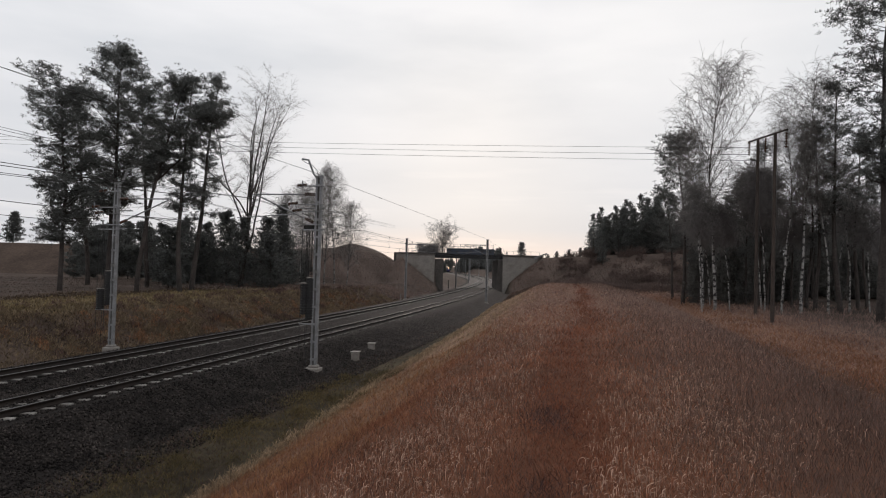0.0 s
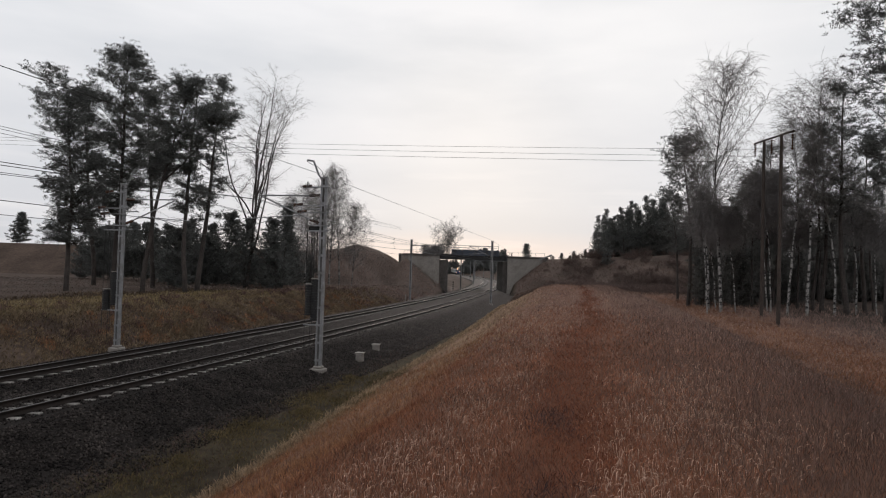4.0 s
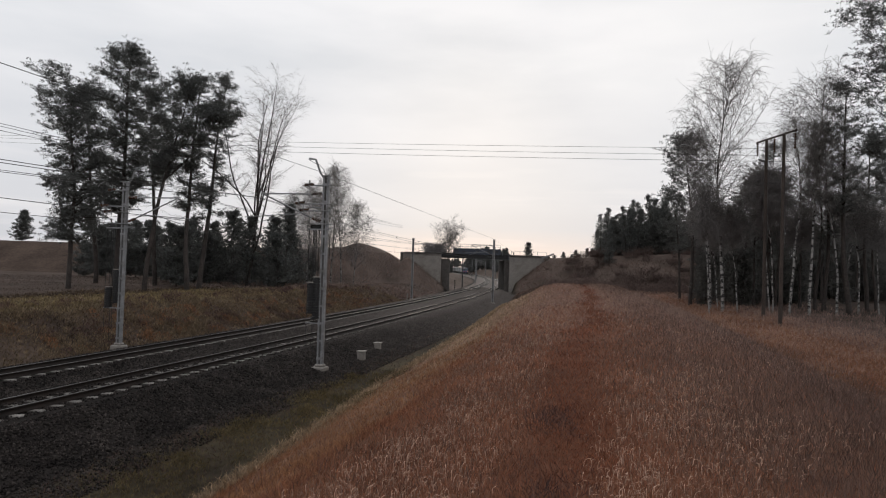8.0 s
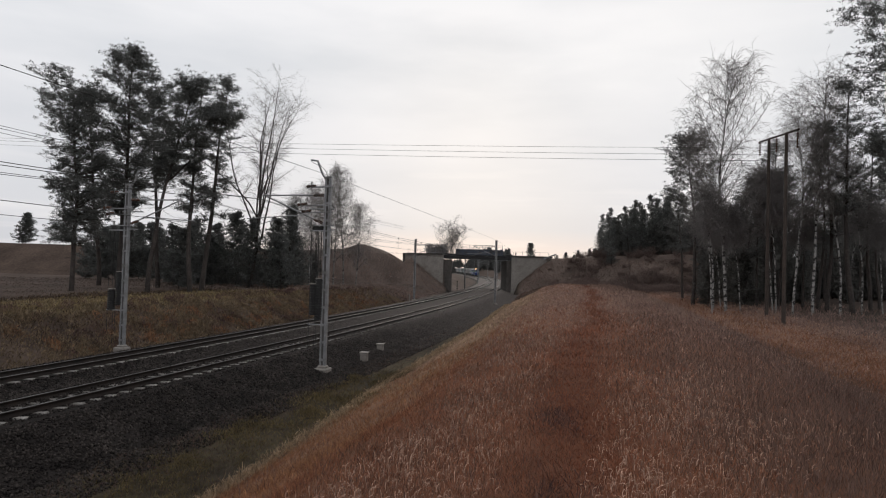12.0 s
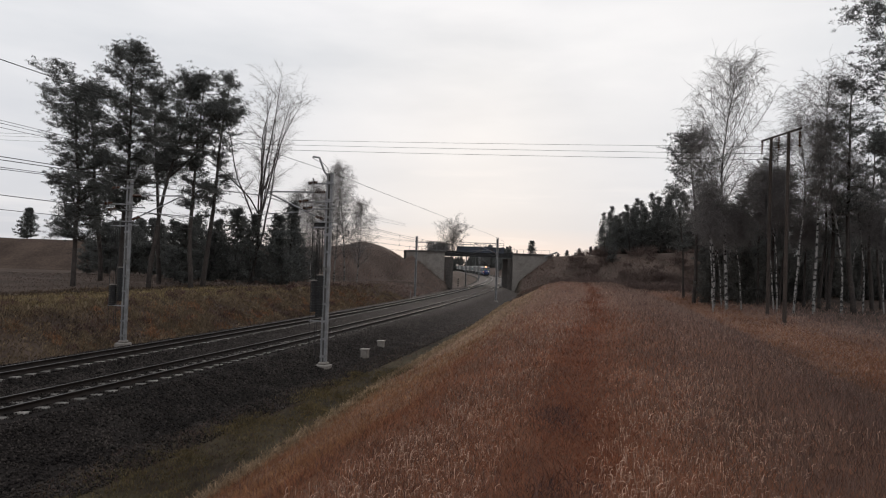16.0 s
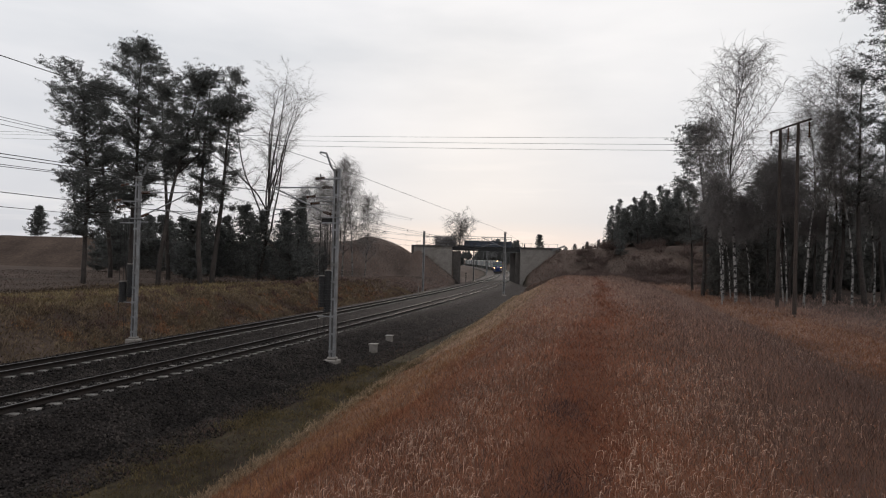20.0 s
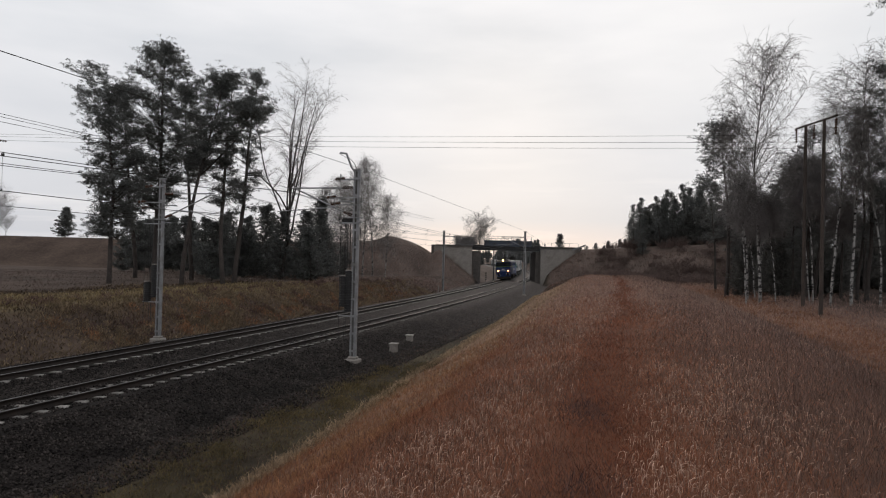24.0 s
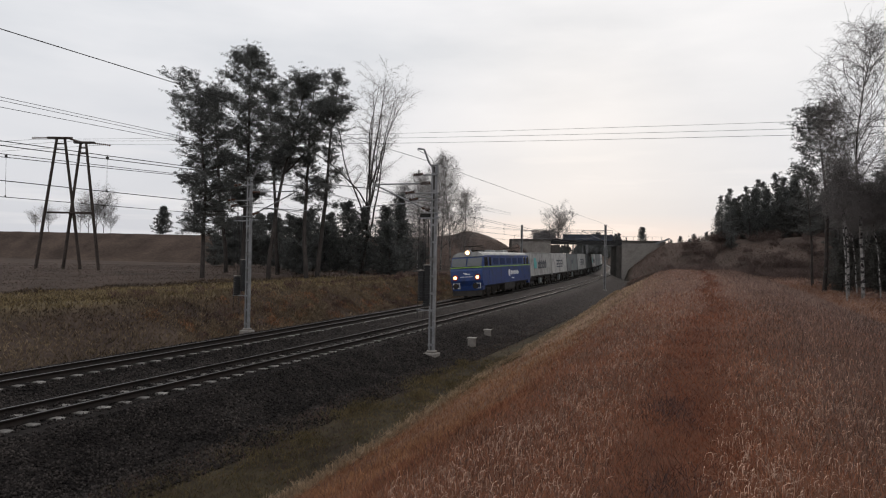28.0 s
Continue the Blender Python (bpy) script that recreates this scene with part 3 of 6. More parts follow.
def build_track(l0, label):
    tr = thing("railway_track", label, "railway track", "railway tracks")
    for a, dz in ((0.0, 0.0), (1.5, CANT)):
        part("rail", rail_mesh(l0 + a, dz), None, tr, "worn steel rail with a bright head")
    far_v, far_f = [], []
    k = 0
    s = 4.2
    while s < 420:
        if s < 150:
            part("sleeper", SLEEPER, None, tr, m=at_track(s, l0, -0.185))
        else:
            m = at_track(s, l0, -0.185)
            b = len(far_v)
            far_v += [tuple(m @ v.co) for v in SLEEPER.vertices]
            far_f += [tuple(b + i for i in p.vertices) for p in SLEEPER.polygons]
        s += 0.605 if s < 150 else 1.21
    me = bpy.data.meshes.new("far_sleepers")
    me.from_pydata(far_v, [], far_f)
    me.materials.append(M["sleeper"])
    tagged(part("far_sleepers", me, None, tr), kind="stuff")
    return tr


build_track(0.0, "near railway track, rusty rails on pale concrete sleepers")
build_track(GAP, "far railway track, rusty rails on concrete sleepers in ballast")


# ---- the road bridge ----
def build_bridge():
    br = thing("road_bridge", "concrete and blue steel road bridge over the railway", "bridge")
    zt = 6.35
    # left abutment: wing wall in front, recessed pier at the opening
    for x0, x1, name in ((-7.4, 0.0, "wing_wall"), (13.2, 20.9, "wing_wall")):
        w = part(name, Shape().box((x0 + x1) / 2, 125.0, (zt - 2.0) / 2, x1 - x0, 0.9, zt + 2.0, 0.04), M["concrete"], br, "pale weathered concrete wing wall")
        part("coping", Shape().box((x0 + x1) / 2, 124.95, zt + 0.11, x1 - x0 + 0.3, 1.2, 0.22, 0.03), M["pier"], w, "dark concrete coping")
    part("end_block", Shape().box(-7.65, 125.6, 3.0, 0.5, 2.2, 7.2, 0.04), M["pier"], br, "dark stained end block")
    # recessed abutment faces: their shadow is put into the dark concrete colour
    for x0, x1 in ((-0.2, 1.7), (12.3, 14.0)):
        part("abutment", Shape().box((x0 + x1) / 2, 131.5, 2.0, x1 - x0, 12.0, 7.2, 0.05), M["pier"], br, "stained concrete abutment, its colour darkened for the shade there")
    deck = part("deck", Shape().box(6.6, 131.5, 6.25, 14.2, 11.4, 0.75, 0.03), M["girder"], br)
    part("lower_girder", Shape().box(6.55, 125.7, 6.25, 12.9, 0.25, 1.0, 0.02).box(6.55, 125.55, 5.77, 12.9, 0.45, 0.06, 0.01), M["dark_steel"], br, "dark steel main girder")
    up = part("upper_girder", Shape().box(6.9, 125.5, 7.08, 9.2, 0.22, 1.05, 0.02).box(6.9, 125.45, 7.63, 9.3, 0.4, 0.08, 0.01), M["girder"], br, "dull blue steel parapet girder")
    for i in range(8):
        part("stiffener", Shape().box(2.7 + i * 1.2, 125.34, 7.08, 0.06, 0.10, 0.98), M["girder"], up)
    for y in (125.5, 137.0):
        rail = part("railing", Shape().tube([(2.3, y, 8.5), (11.5, y, 8.5)], 0.035, 6).tube([(2.3, y, 8.1), (11.5, y, 8.1)], 0.022, 6), M["steel"], br, "thin steel railing")
        for i in range(8):
            part("post", Shape().box(2.35 + i * 1.3, y, 8.08, 0.06, 0.06, 0.9), M["steel"], rail)
    for x0, x1 in ((-7.0, 2.0), (11.8, 20.5)):
        rail = part("railing", Shape().tube([(x0, 125.3, 7.4), (x1, 125.3, 7.4)], 0.02, 5), M["steel"], br)
        for i in range(6):
            part("post", Shape().box(x0 + 0.1 + i * (x1 - x0 - 0.2) / 5, 125.3, 6.95, 0.05, 0.05, 0.9), M["steel"], rail)
    part("carriageway", Shape().box(6.8, 131.5, 6.66, 28, 9.0, 0.10, 0.02), M["ballast"], br)


build_bridge()


# ---- overhead line masts ----
def mast_mesh_parts(parent, top, arm_side, weights=False):
    """A lattice-less mast of two channels with battens, on a concrete foot."""
    f = part("foundation", Shape().box(0, 0, -0.25, 0.60, 0.58, 0.80, 0.04).box(0, 0, 0.20, 0.40, 0.36, 0.12, 0.04), M["concrete"], parent, "pale concrete foot")
    p = part("post", Shape().box(-0.085, 0, top / 2, 0.105, 0.17, top, 0.010), M["steel"], parent, "grey galvanised twin-channel post")
    part("back_channel", Shape().box(0.10, 0.03, top / 2, 0.075, 0.13, top, 0.008), M["steel"], p, "second channel")
    part("web", Shape().box(0.015, 0.05, top / 2, 0.10, 0.02, top - 0.1), M["shaded_steel"], p, "shaded web between the channels")
    z = 0.5
    while z < top:
        part("batten", Shape().box(0.01, 0.098, z, 0.27, 0.012, 0.10), M["steel"], p)
        z += 0.75
    part("cap", Shape().box(0, 0, top + 0.03, 0.34, 0.22, 0.06, 0.01), M["steel"], p)


def insulator(sh, a, b, n=6, r=0.075):
    a, b = Vector(a), Vector(b)
    sh.tube([a, b], 0.03, 6)
    for i in range(n):
        c = a.lerp(b, (i + 0.5) / n)
        d = (b - a).normalized() * 0.02
        sh.tube([c - d, c + d], [r, r * 0.6], 8)


def overhead_mast(s, l, side, label, weights=False, detail=True):
    """side: +1 when the track lies to the left of the mast (its arms point to growing l)."""
    base = on_line(s, l)
    h = heading(s)
    zb = max(ground_z(base.x, base.y), -0.75)
    m = Matrix.Translation((base.x, base.y, zb + 0.05)) @ pose(0, 0, 0, 0, 0, 180 - math.degrees(h))
    top = 7.6 - zb
    t = thing("overhead_line_mast", label, "mast", "overhead line masts", m)
    mast_mesh_parts(t, top, side)
    zc, zm = 5.55 - zb, 6.75 - zb          # contact wire, carrying wire above the mast's foot
    reach = side * 3.1
    c = Shape().tube([(side * 0.15, 0, zm + 0.1), (reach, 0, zm + 0.1)], 0.035, 6).tube([(side * 0.15, 0, zc + 0.05), (reach * 0.95, 0, zm + 0.05)], 0.035, 6)
    c.tube([(side * 0.9, 0, zc + 0.45), (reach * 1.25, 0, zc + 0.25)], 0.022, 6).tube([(reach * 0.55, 0, zc + 0.45), (reach * 1.05, 0, zc)], 0.018, 6)
    a = part("cantilever", c, M["steel"], t, "steel cantilever arm")
    ins = Shape()
    insulator(ins, (side * 0.2, 0, zm + 0.1), (side * 0.7, 0, zm + 0.1))
    insulator(ins, (side * 0.22, 0, zc + 0.09), (side * 0.62, 0, zc + 0.24))
    part("insulators", ins, M["insulator"], a)
    if detail:
        part("crossarm", Shape().tube([(-side * 0.3, 0, zm - 0.5), (side * 0.9, 0, zm - 0.5)], 0.03, 6).tube([(-side * 0.3, 0, zc - 0.2), (side * 0.6, 0, zc - 0.2)], 0.03, 6), M["steel"], t)
        g = [(0.02 * side, 0, top), (0.16 * side, 0, top - 0.02), (0.30 * side, 0, top + 0.15), (0.55 * side, 0, top + 0.75), (0.85 * side, 0, top + 0.80)]
        part("gooseneck", Shape().tube(g, 0.045, 8), M["steel"], t, "bent steel bracket for the earth wire")
    if weights:
        for x, lo, hi in weights:          # stacks of iron discs on a rope, between guide rods
            lo, hi = lo - zb, hi - zb
            w = part("tension_weight", Shape().tube([(x, 0, lo), (x, 0, hi)], 0.14, 12), M["dark_steel"], t, "stack of dark cast-iron tension weights")
            n = int((hi - lo) / 0.11)
            for i in range(n):
                part("weight_disc", Shape().tube([(x, 0, lo + i * 0.11), (x, 0, lo + i * 0.11 + 0.085)], 0.19, 14), M["dark_steel"], w)
            part("top_plate", Shape().tube([(x, 0, hi), (x, 0, hi + 0.04)], 0.20, 14), M["concrete"], w, "pale top plate")
            part("weight_rope", Shape().tube([(x, 0, hi), (x, 0, zc - 0.2)], 0.012, 5), M["wire"], t)
            part("guide_rod", Shape().tube([(x - 0.17, 0.08, 0.3), (x - 0.17, 0.08, zc - 0.25)], 0.012, 6), M["dark_steel"], t)
            part("guide_rod", Shape().tube([(x + 0.17, 0.08, 0.9), (x + 0.17, 0.08, zc - 0.25)], 0.012, 6), M["dark_steel"], t)
            part("pulley", Shape().tube([(x, -0.03, zc - 0.15), (x, 0.03, zc - 0.15)], 0.15, 14), M["dark_steel"], t)
        far = max(x for x, lo, hi in weights)
        part("guide_bracket", Shape().box(far / 2, 0.08, zc - 0.25, far + 0.5, 0.06, 0.06), M["steel"], t)
        part("guide_bracket", Shape().box(far / 2, 0.08, 2.0, far + 0.4, 0.05, 0.05), M["steel"], t)
        # brackets, feeder arms and strings of insulators high on the post
        arms = Shape()
        for z, x0, x1 in ((zm + 0.45, -0.25, 0.75), (zm - 0.35, -0.3, 1.25), (zc + 0.55, -0.3, 1.0), (zc - 0.02, -0.35, 0.7)):
            arms.box((x0 + x1) / 2, 0.10, z, x1 - x0, 0.05, 0.055, 0.01)
            arms.box(x1, 0.10, z + 0.12, 0.05, 0.05, 0.24)
        part("feeder_arm", arms, M["steel"], t, "short steel feeder arms")
        for z, x in ((zm + 0.45, 0.55), (zm - 0.35, 0.95), (zc + 0.55, 0.75)):
            s = Shape()
            insulator(s, (x, 0.10, z + 0.05), (x + 0.45, 0.10, z + 0.02), 5, 0.085)
            part("insulator_string", s, M["insulator"], t)
        part("cable_loop", Shape().tube([(x, 0.1, z) for x, z in ((0.0, top), (0.12, top + 0.30), (0.35, top + 0.52), (0.6, top + 0.60), (0.85, top + 0.75))], 0.012, 5), M["wire"], t)
        part("climbing_bolt", Shape().tube([(-0.2, 0, zc - 0.5), (-0.28, 0.05, zc - 1.4)], 0.015, 5), M["wire"], t)
    return t


overhead_mast(25.2, -2.75, 1, "grey overhead line mast with tension weights beside the track", weights=((0.52, 1.65, 2.98), (0.26, 1.45, 3.22)))
overhead_mast(27.3, 9.1, -1, "grey overhead line mast with weights beyond the tracks", weights=((0.74, 1.25, 2.28), (0.28, 1.5, 3.18)))
overhead_mast(82.5, -2.75, 1, "slim overhead line mast before the bridge", detail=False)
overhead_mast(84.0, 8.4, -1, "slim overhead line mast at the foot of the bank", detail=False)
overhead_mast(141.0, -2.75, 1, "slim overhead line mast beyond the bridge", detail=False)
overhead_mast(141.0, 8.4, -1, "slim overhead line mast beyond the bridge", detail=False)
for s_ in (195, 250, 305, 360):
    overhead_mast(s_, -2.75, 1, "distant overhead line mast along the curve", detail=False)
    overhead_mast(s_, 8.4, -1, "distant overhead line mast along the curve", detail=False)


# ---- overhead wires ----
def wire(name, pts, r, label, category="wire", group="overhead wires"):
    me = Shape().tube(pts, r, 5).mesh(name, M["wire"])
    return thing(name, label, category, group, mesh=me)


SUPPORTS = [-31.0, 25.8, 83.0, 141.0, 195.0, 250.0, 305.0, 360.0]


def overhead_wires():
    """Each track: one contact wire with twin carrying wires above it, held apart by clamps and droppers."""
    for l0, zc, zm in ((0.75, 5.32, 6.78), (GAP + 0.75, 5.24, 7.0)):
        lo, ha, hb = [], [], []
        for a, b in zip(SUPPORTS, SUPPORTS[1:]):
            for i in range(12):
                u = i / 12
                s, z = a + (b - a) * u, zm - 4 * 0.68 * u * (1 - u)
                lo.append(on_line(s, l0, zc))
                ha.append(on_line(s, l0 - 0.06, z))
                hb.append(on_line(s, l0 + 0.06, z - 0.15 * (1 - abs(2 * u - 1))))
        wire("contact_wire", lo, 0.011, "dark contact wire over the track")
        wire("carrying_wire", hb, 0.011, "dark sagging carrying wire over the track")
        c = wire("carrying_wire", ha, 0.011, "dark sagging carrying wire over the track")
        for a, b in zip(SUPPORTS[:3], SUPPORTS[1:4]):
            for i in range(1, 8):
                u = i / 8
                s = a + (b - a) * u
                p0, p1 = on_line(s, l0, zc), on_line(s, l0, zm - 4 * 0.68 * u * (1 - u))
                part("dropper", Shape().tube([p0, p1], 0.004, 4), M["wire"], c)
                part("clamp", Shape().box(p1.x, p1.y, p1.z - 0.05, 0.08, 0.04, 0.07, 0.01), M["wire"], c)
                part("clamp", Shape().box(p0.x, p0.y, p0.z + 0.03, 0.04, 0.03, 0.06, 0.01), M["wire"], c)
    for l0, z, sag, spans in ((-2.2, 7.95, 0.15, 4), (8.5, 8.98, 0.1, 2), (8.7, 8.92, 0.12, 2), (8.5, 8.8, 0.35, 2)):
        pts = []
        for a, b in zip(SUPPORTS[:spans], SUPPORTS[1:]):
            for i in range(12):
                u = i / 12
                pts.append(on_line(a + (b - a) * u, l0, z - 4 * sag * u * (1 - u)))
        wire("earth_wire", pts, 0.010, "thin earth wire from mast to mast")


overhead_wires()


# ---- trees ----
def unit(v):
    return v / max(np.linalg.norm(v), 1e-9)


def limb(rng, segs, p, d, length, r, n, droop, wander, taper=0.35):
    """A bent branch of n rods; returns its points and radii."""
    pts, q, first = [(p.copy(), r)], p.copy(), r
    for i in range(n):
        d = unit(d + rng.normal(0, wander, 3) + np.array([0, 0, droop]))
        q2 = q + d * length / n
        r2 = first * (1 - (1 - taper) * (i + 1) / n)
        segs.append((q, q2, r, r2))
        q, r = q2, r2
        pts.append((q.copy(), r))
    return pts, d


def crown_mesh(name, segs, sides, wood_mat, v2, f2, leaf_mat):
    """Boughs and leaves of one crown in one mesh."""
    v, f = rods([s[0] for s in segs], [s[1] for s in segs], [s[2] for s in segs], [s[3] for s in segs], sides)
    return fast_mesh(name, np.concatenate([v, v2]), [f, f2 + len(v)], [wood_mat, leaf_mat], np.concatenate([np.zeros(len(f)), np.ones(len(f2))]))


def segs_mesh(name, segs, mat, n=5):
    a = np.array([s[0] for s in segs]), np.array([s[1] for s in segs])
    v, f = rods(a[0], a[1], [s[2] for s in segs], [s[3] for s in segs], n)
    return fast_mesh(name, v, [f], mat, smooth=True)


def stem_mesh(name, stems, mat, n=8):
    """Trunk and limbs as unbroken tapering tubes."""
    sh = Shape()
    for pts in stems:
        sh.tube([tuple(p) for p, r in pts], [r for p, r in pts], n)
    return sh.mesh(name, mat, True)


def tufts(rng, centres, radii, per, size, flat=0.6, up=0.25, wide=0.11):
    """Small pointed leaves (needle sprays) about the centres."""
    c = np.repeat(np.asarray(centres), per, axis=0)
    rad = np.repeat(np.asarray(radii), per)
    n = len(c)
    off = rng.normal(0, 1, (n, 3))
    off /= np.linalg.norm(off, axis=1, keepdims=True)
    off *= (rng.random((n, 1)) ** 0.45) * rad[:, None]
    off[:, 2] *= flat
    p = c + off
    d = unit_rows(off + rng.normal(0, 0.5, (n, 3)) * rad[:, None] + np.array([0, 0, up]) * rad[:, None])
    w = unit_rows(np.cross(d, rng.normal(0, 1, (n, 3))))
    ln = size * (0.6 + 0.8 * rng.random((n, 1)))
    a, b, e = p - w * ln * wide, p + w * ln * wide, p + d * ln
    bk = p - d * ln * 0.3
    v = np.stack([bk, b, e, a], 1).reshape(-1, 3)
    return v, np.arange(len(v)).reshape(-1, 4)


def unit_rows(a):
    return a / np.maximum(np.linalg.norm(a, axis=1, keepdims=True), 1e-9)


def pine_parts(seed, height, profile, boughs=80, per=14, leaf=0.13, lean=(0, 0), fork=False, brush=0.21, sides=3):
    """A Scots pine: bare lower trunk and uneven boughs that end in flat pads of small needle brushes.
    profile: rows of (share of the height, reach to one side, reach to the other)."""
    rng = np.random.default_rng(seed)
    wood, fine, cs, rs = [], [], [], []
    us, lf, rt = np.array(profile).T
    pts = limb(rng, wood, np.array([0, 0, -0.4]), np.array([lean[0], lean[1], 1.0]), height * 0.99, height * 0.0122, 16, 0.03, 0.035, 0.14)[0]
    stems = [pts]
    if fork:
        p, r = pts[9]
        stems.append(limb(rng, wood, p, np.array([0.75, 0.1, 0.7]), height * 0.36, r * 0.7, 8, 0.10, 0.09, 0.25)[0])
    for k in range(boughs):
        u = us[0] + (us[-1] - us[0]) * ((k + rng.random()) / boughs) ** 1.08
        st = stems[k % len(stems)] if u > 0.7 else pts
        i = int(np.clip(np.searchsorted([q[0][2] for q in st], height * u), 1, len(st) - 1))
        (p0, r0), (p1, r1) = st[i - 1], st[i]
        f = float(np.clip((height * u - p0[2]) / max(p1[2] - p0[2], 1e-3), 0, 1))
        p, r = p0 + (p1 - p0) * f, r0 + (r1 - r0) * f
        az = rng.random() * 2 * np.pi
        c = math.cos(az)
        a, b = np.interp(u, us, lf), np.interp(u, us, rt)
        reach = (abs(c) * (b if c > 0 else a) + (1 - abs(c)) * 0.5 * (a + b)) * (0.50 + 0.48 * rng.random() ** 0.8)
        rise = 0.15 + 0.85 * max(0.0, u - 0.45) - 0.25 * max(0.0, 0.4 - u)
        b, d = limb(rng, fine, p, np.array([c, math.sin(az), rise]), reach, max(0.018, r * 0.38), 6, 0.03, 0.17, 0.25)
        for j, (q, r2) in enumerate(b[2:]):
            for _ in range(sides - 1 if j < 2 else sides if j == 2 else sides * 2):
                out = 1.0 + 0.25 * j
                e, _d = limb(rng, fine, q, d * 0.35 + rng.normal(0, 0.75, 3) * np.array([1, 1, 0.5]) + np.array([0, 0, 0.3]), (0.22 + 0.42 * rng.random()) * out, max(0.007, r2 * 0.45), 2, 0.05, 0.2, 0.5)
                for q2, _r in e[1:]:
                    cs.append(q2)
                    rs.append(brush * (0.7 + 0.65 * rng.random()))
    for st in stems:
        for _ in range(10):
            cs.append(st[-1][0] + rng.normal(0, 0.28, 3) - np.array([0, 0, 0.25]))
            rs.append(brush)
    for k in range(10):        # dead snags under the crown
        i = int(len(pts) * (0.2 + 0.35 * rng.random()))
        az = rng.random() * 2 * np.pi
        b, d = limb(rng, fine, pts[i][0], np.array([math.cos(az), math.sin(az), -0.1]), 0.8 + rng.random() * 1.8, 0.022, 4, -0.03, 0.25, 0.2)
        for q, r in b[1:3]:
            limb(rng, fine, q, d + rng.normal(0, 0.6, 3), 0.5, 0.010, 2, -0.05, 0.25, 0.4)
    v, f = tufts(rng, cs, rs, per, leaf, 0.55, 0.35, 0.17)
    return (stem_mesh("trunk", stems, M["bark"], 9), crown_mesh("crown", fine, 3, M["bark"], v, f, M["needles"]))


def young_pine_parts(seed, height, spread, per=9, leaf=0.30, low=0.05, mat="needles"):
    """A young conifer: whorls of rising branches, shorter towards a pointed, gappy top."""
    rng = np.random.default_rng(seed)
    wood, fine, cs, rs = [], [], [], []
    stem = limb(rng, wood, np.array([0, 0, -0.3]), np.array([0, 0, 1.0]), height, height * 0.010, 10, 0.05, 0.02, 0.1)[0]
    zs = [q[0][2] for q in stem]
    z = height * low
    while z < height * 0.97:
        u = z / height
        for _ in range(7):
            if rng.random() < 0.14:
                continue
            az = rng.random() * 2 * np.pi
            p = np.array([np.interp(z, zs, [q[0][i] for q in stem]) for i in range(3)])
            reach = spread * min(1.0, 0.55 + 1.6 * u) * (1 - u) ** 0.72 * (0.55 + 0.65 * rng.random()) + 0.15
            b, d = limb(rng, fine, p, np.array([math.cos(az), math.sin(az), 0.12 + 0.5 * u]), reach, 0.016, 3, 0.07, 0.12, 0.4)
            for q, _r in b[1:]:
                cs.append(q + rng.normal(0, 0.10, 3))
                rs.append((0.20 + 0.20 * (1 - u) * rng.random()) * min(1.0, 0.25 + height / 8))
        z += height * 0.036 * (0.7 + 0.6 * rng.random())
    for k in range(4):
        cs.append(stem[-1][0] - np.array([0, 0, 0.18 * k]))
        rs.append(0.10)
    v, f = tufts(rng, cs, rs, per, leaf, 0.6, 0.4, 0.16)
    return (stem_mesh("trunk", [stem], M["bark"], 6), crown_mesh("crown", fine, 3, M["bark"], v, f, M[mat]))


def scrub_parts(seed, height, spread, stems=44):
    """Leafless scrub: many thin rising stems that branch into fine twigs."""
    rng = np.random.default_rng(seed)
    wood = []
    for k in range(stems):
        az, o = rng.random() * 6.28, spread * 0.5 * rng.random() ** 0.6
        b, d = limb(rng, wood, np.array([o * math.cos(az), o * math.sin(az), -0.2]), np.array([0.4 * math.cos(az), 0.4 * math.sin(az), 1]), height * (0.45 + 0.6 * rng.random()), 0.028, 4, 0, 0.14, 0.4)
        for q, r in b[1:]:
            for _ in range(3):
                limb(rng, wood, q, d + rng.normal(0, 0.55, 3), height * (0.2 + 0.2 * rng.random()), 0.018, 2, 0.02, 0.2, 0.5)
    return (segs_mesh("foliage", wood, M["scrub"], 3),)


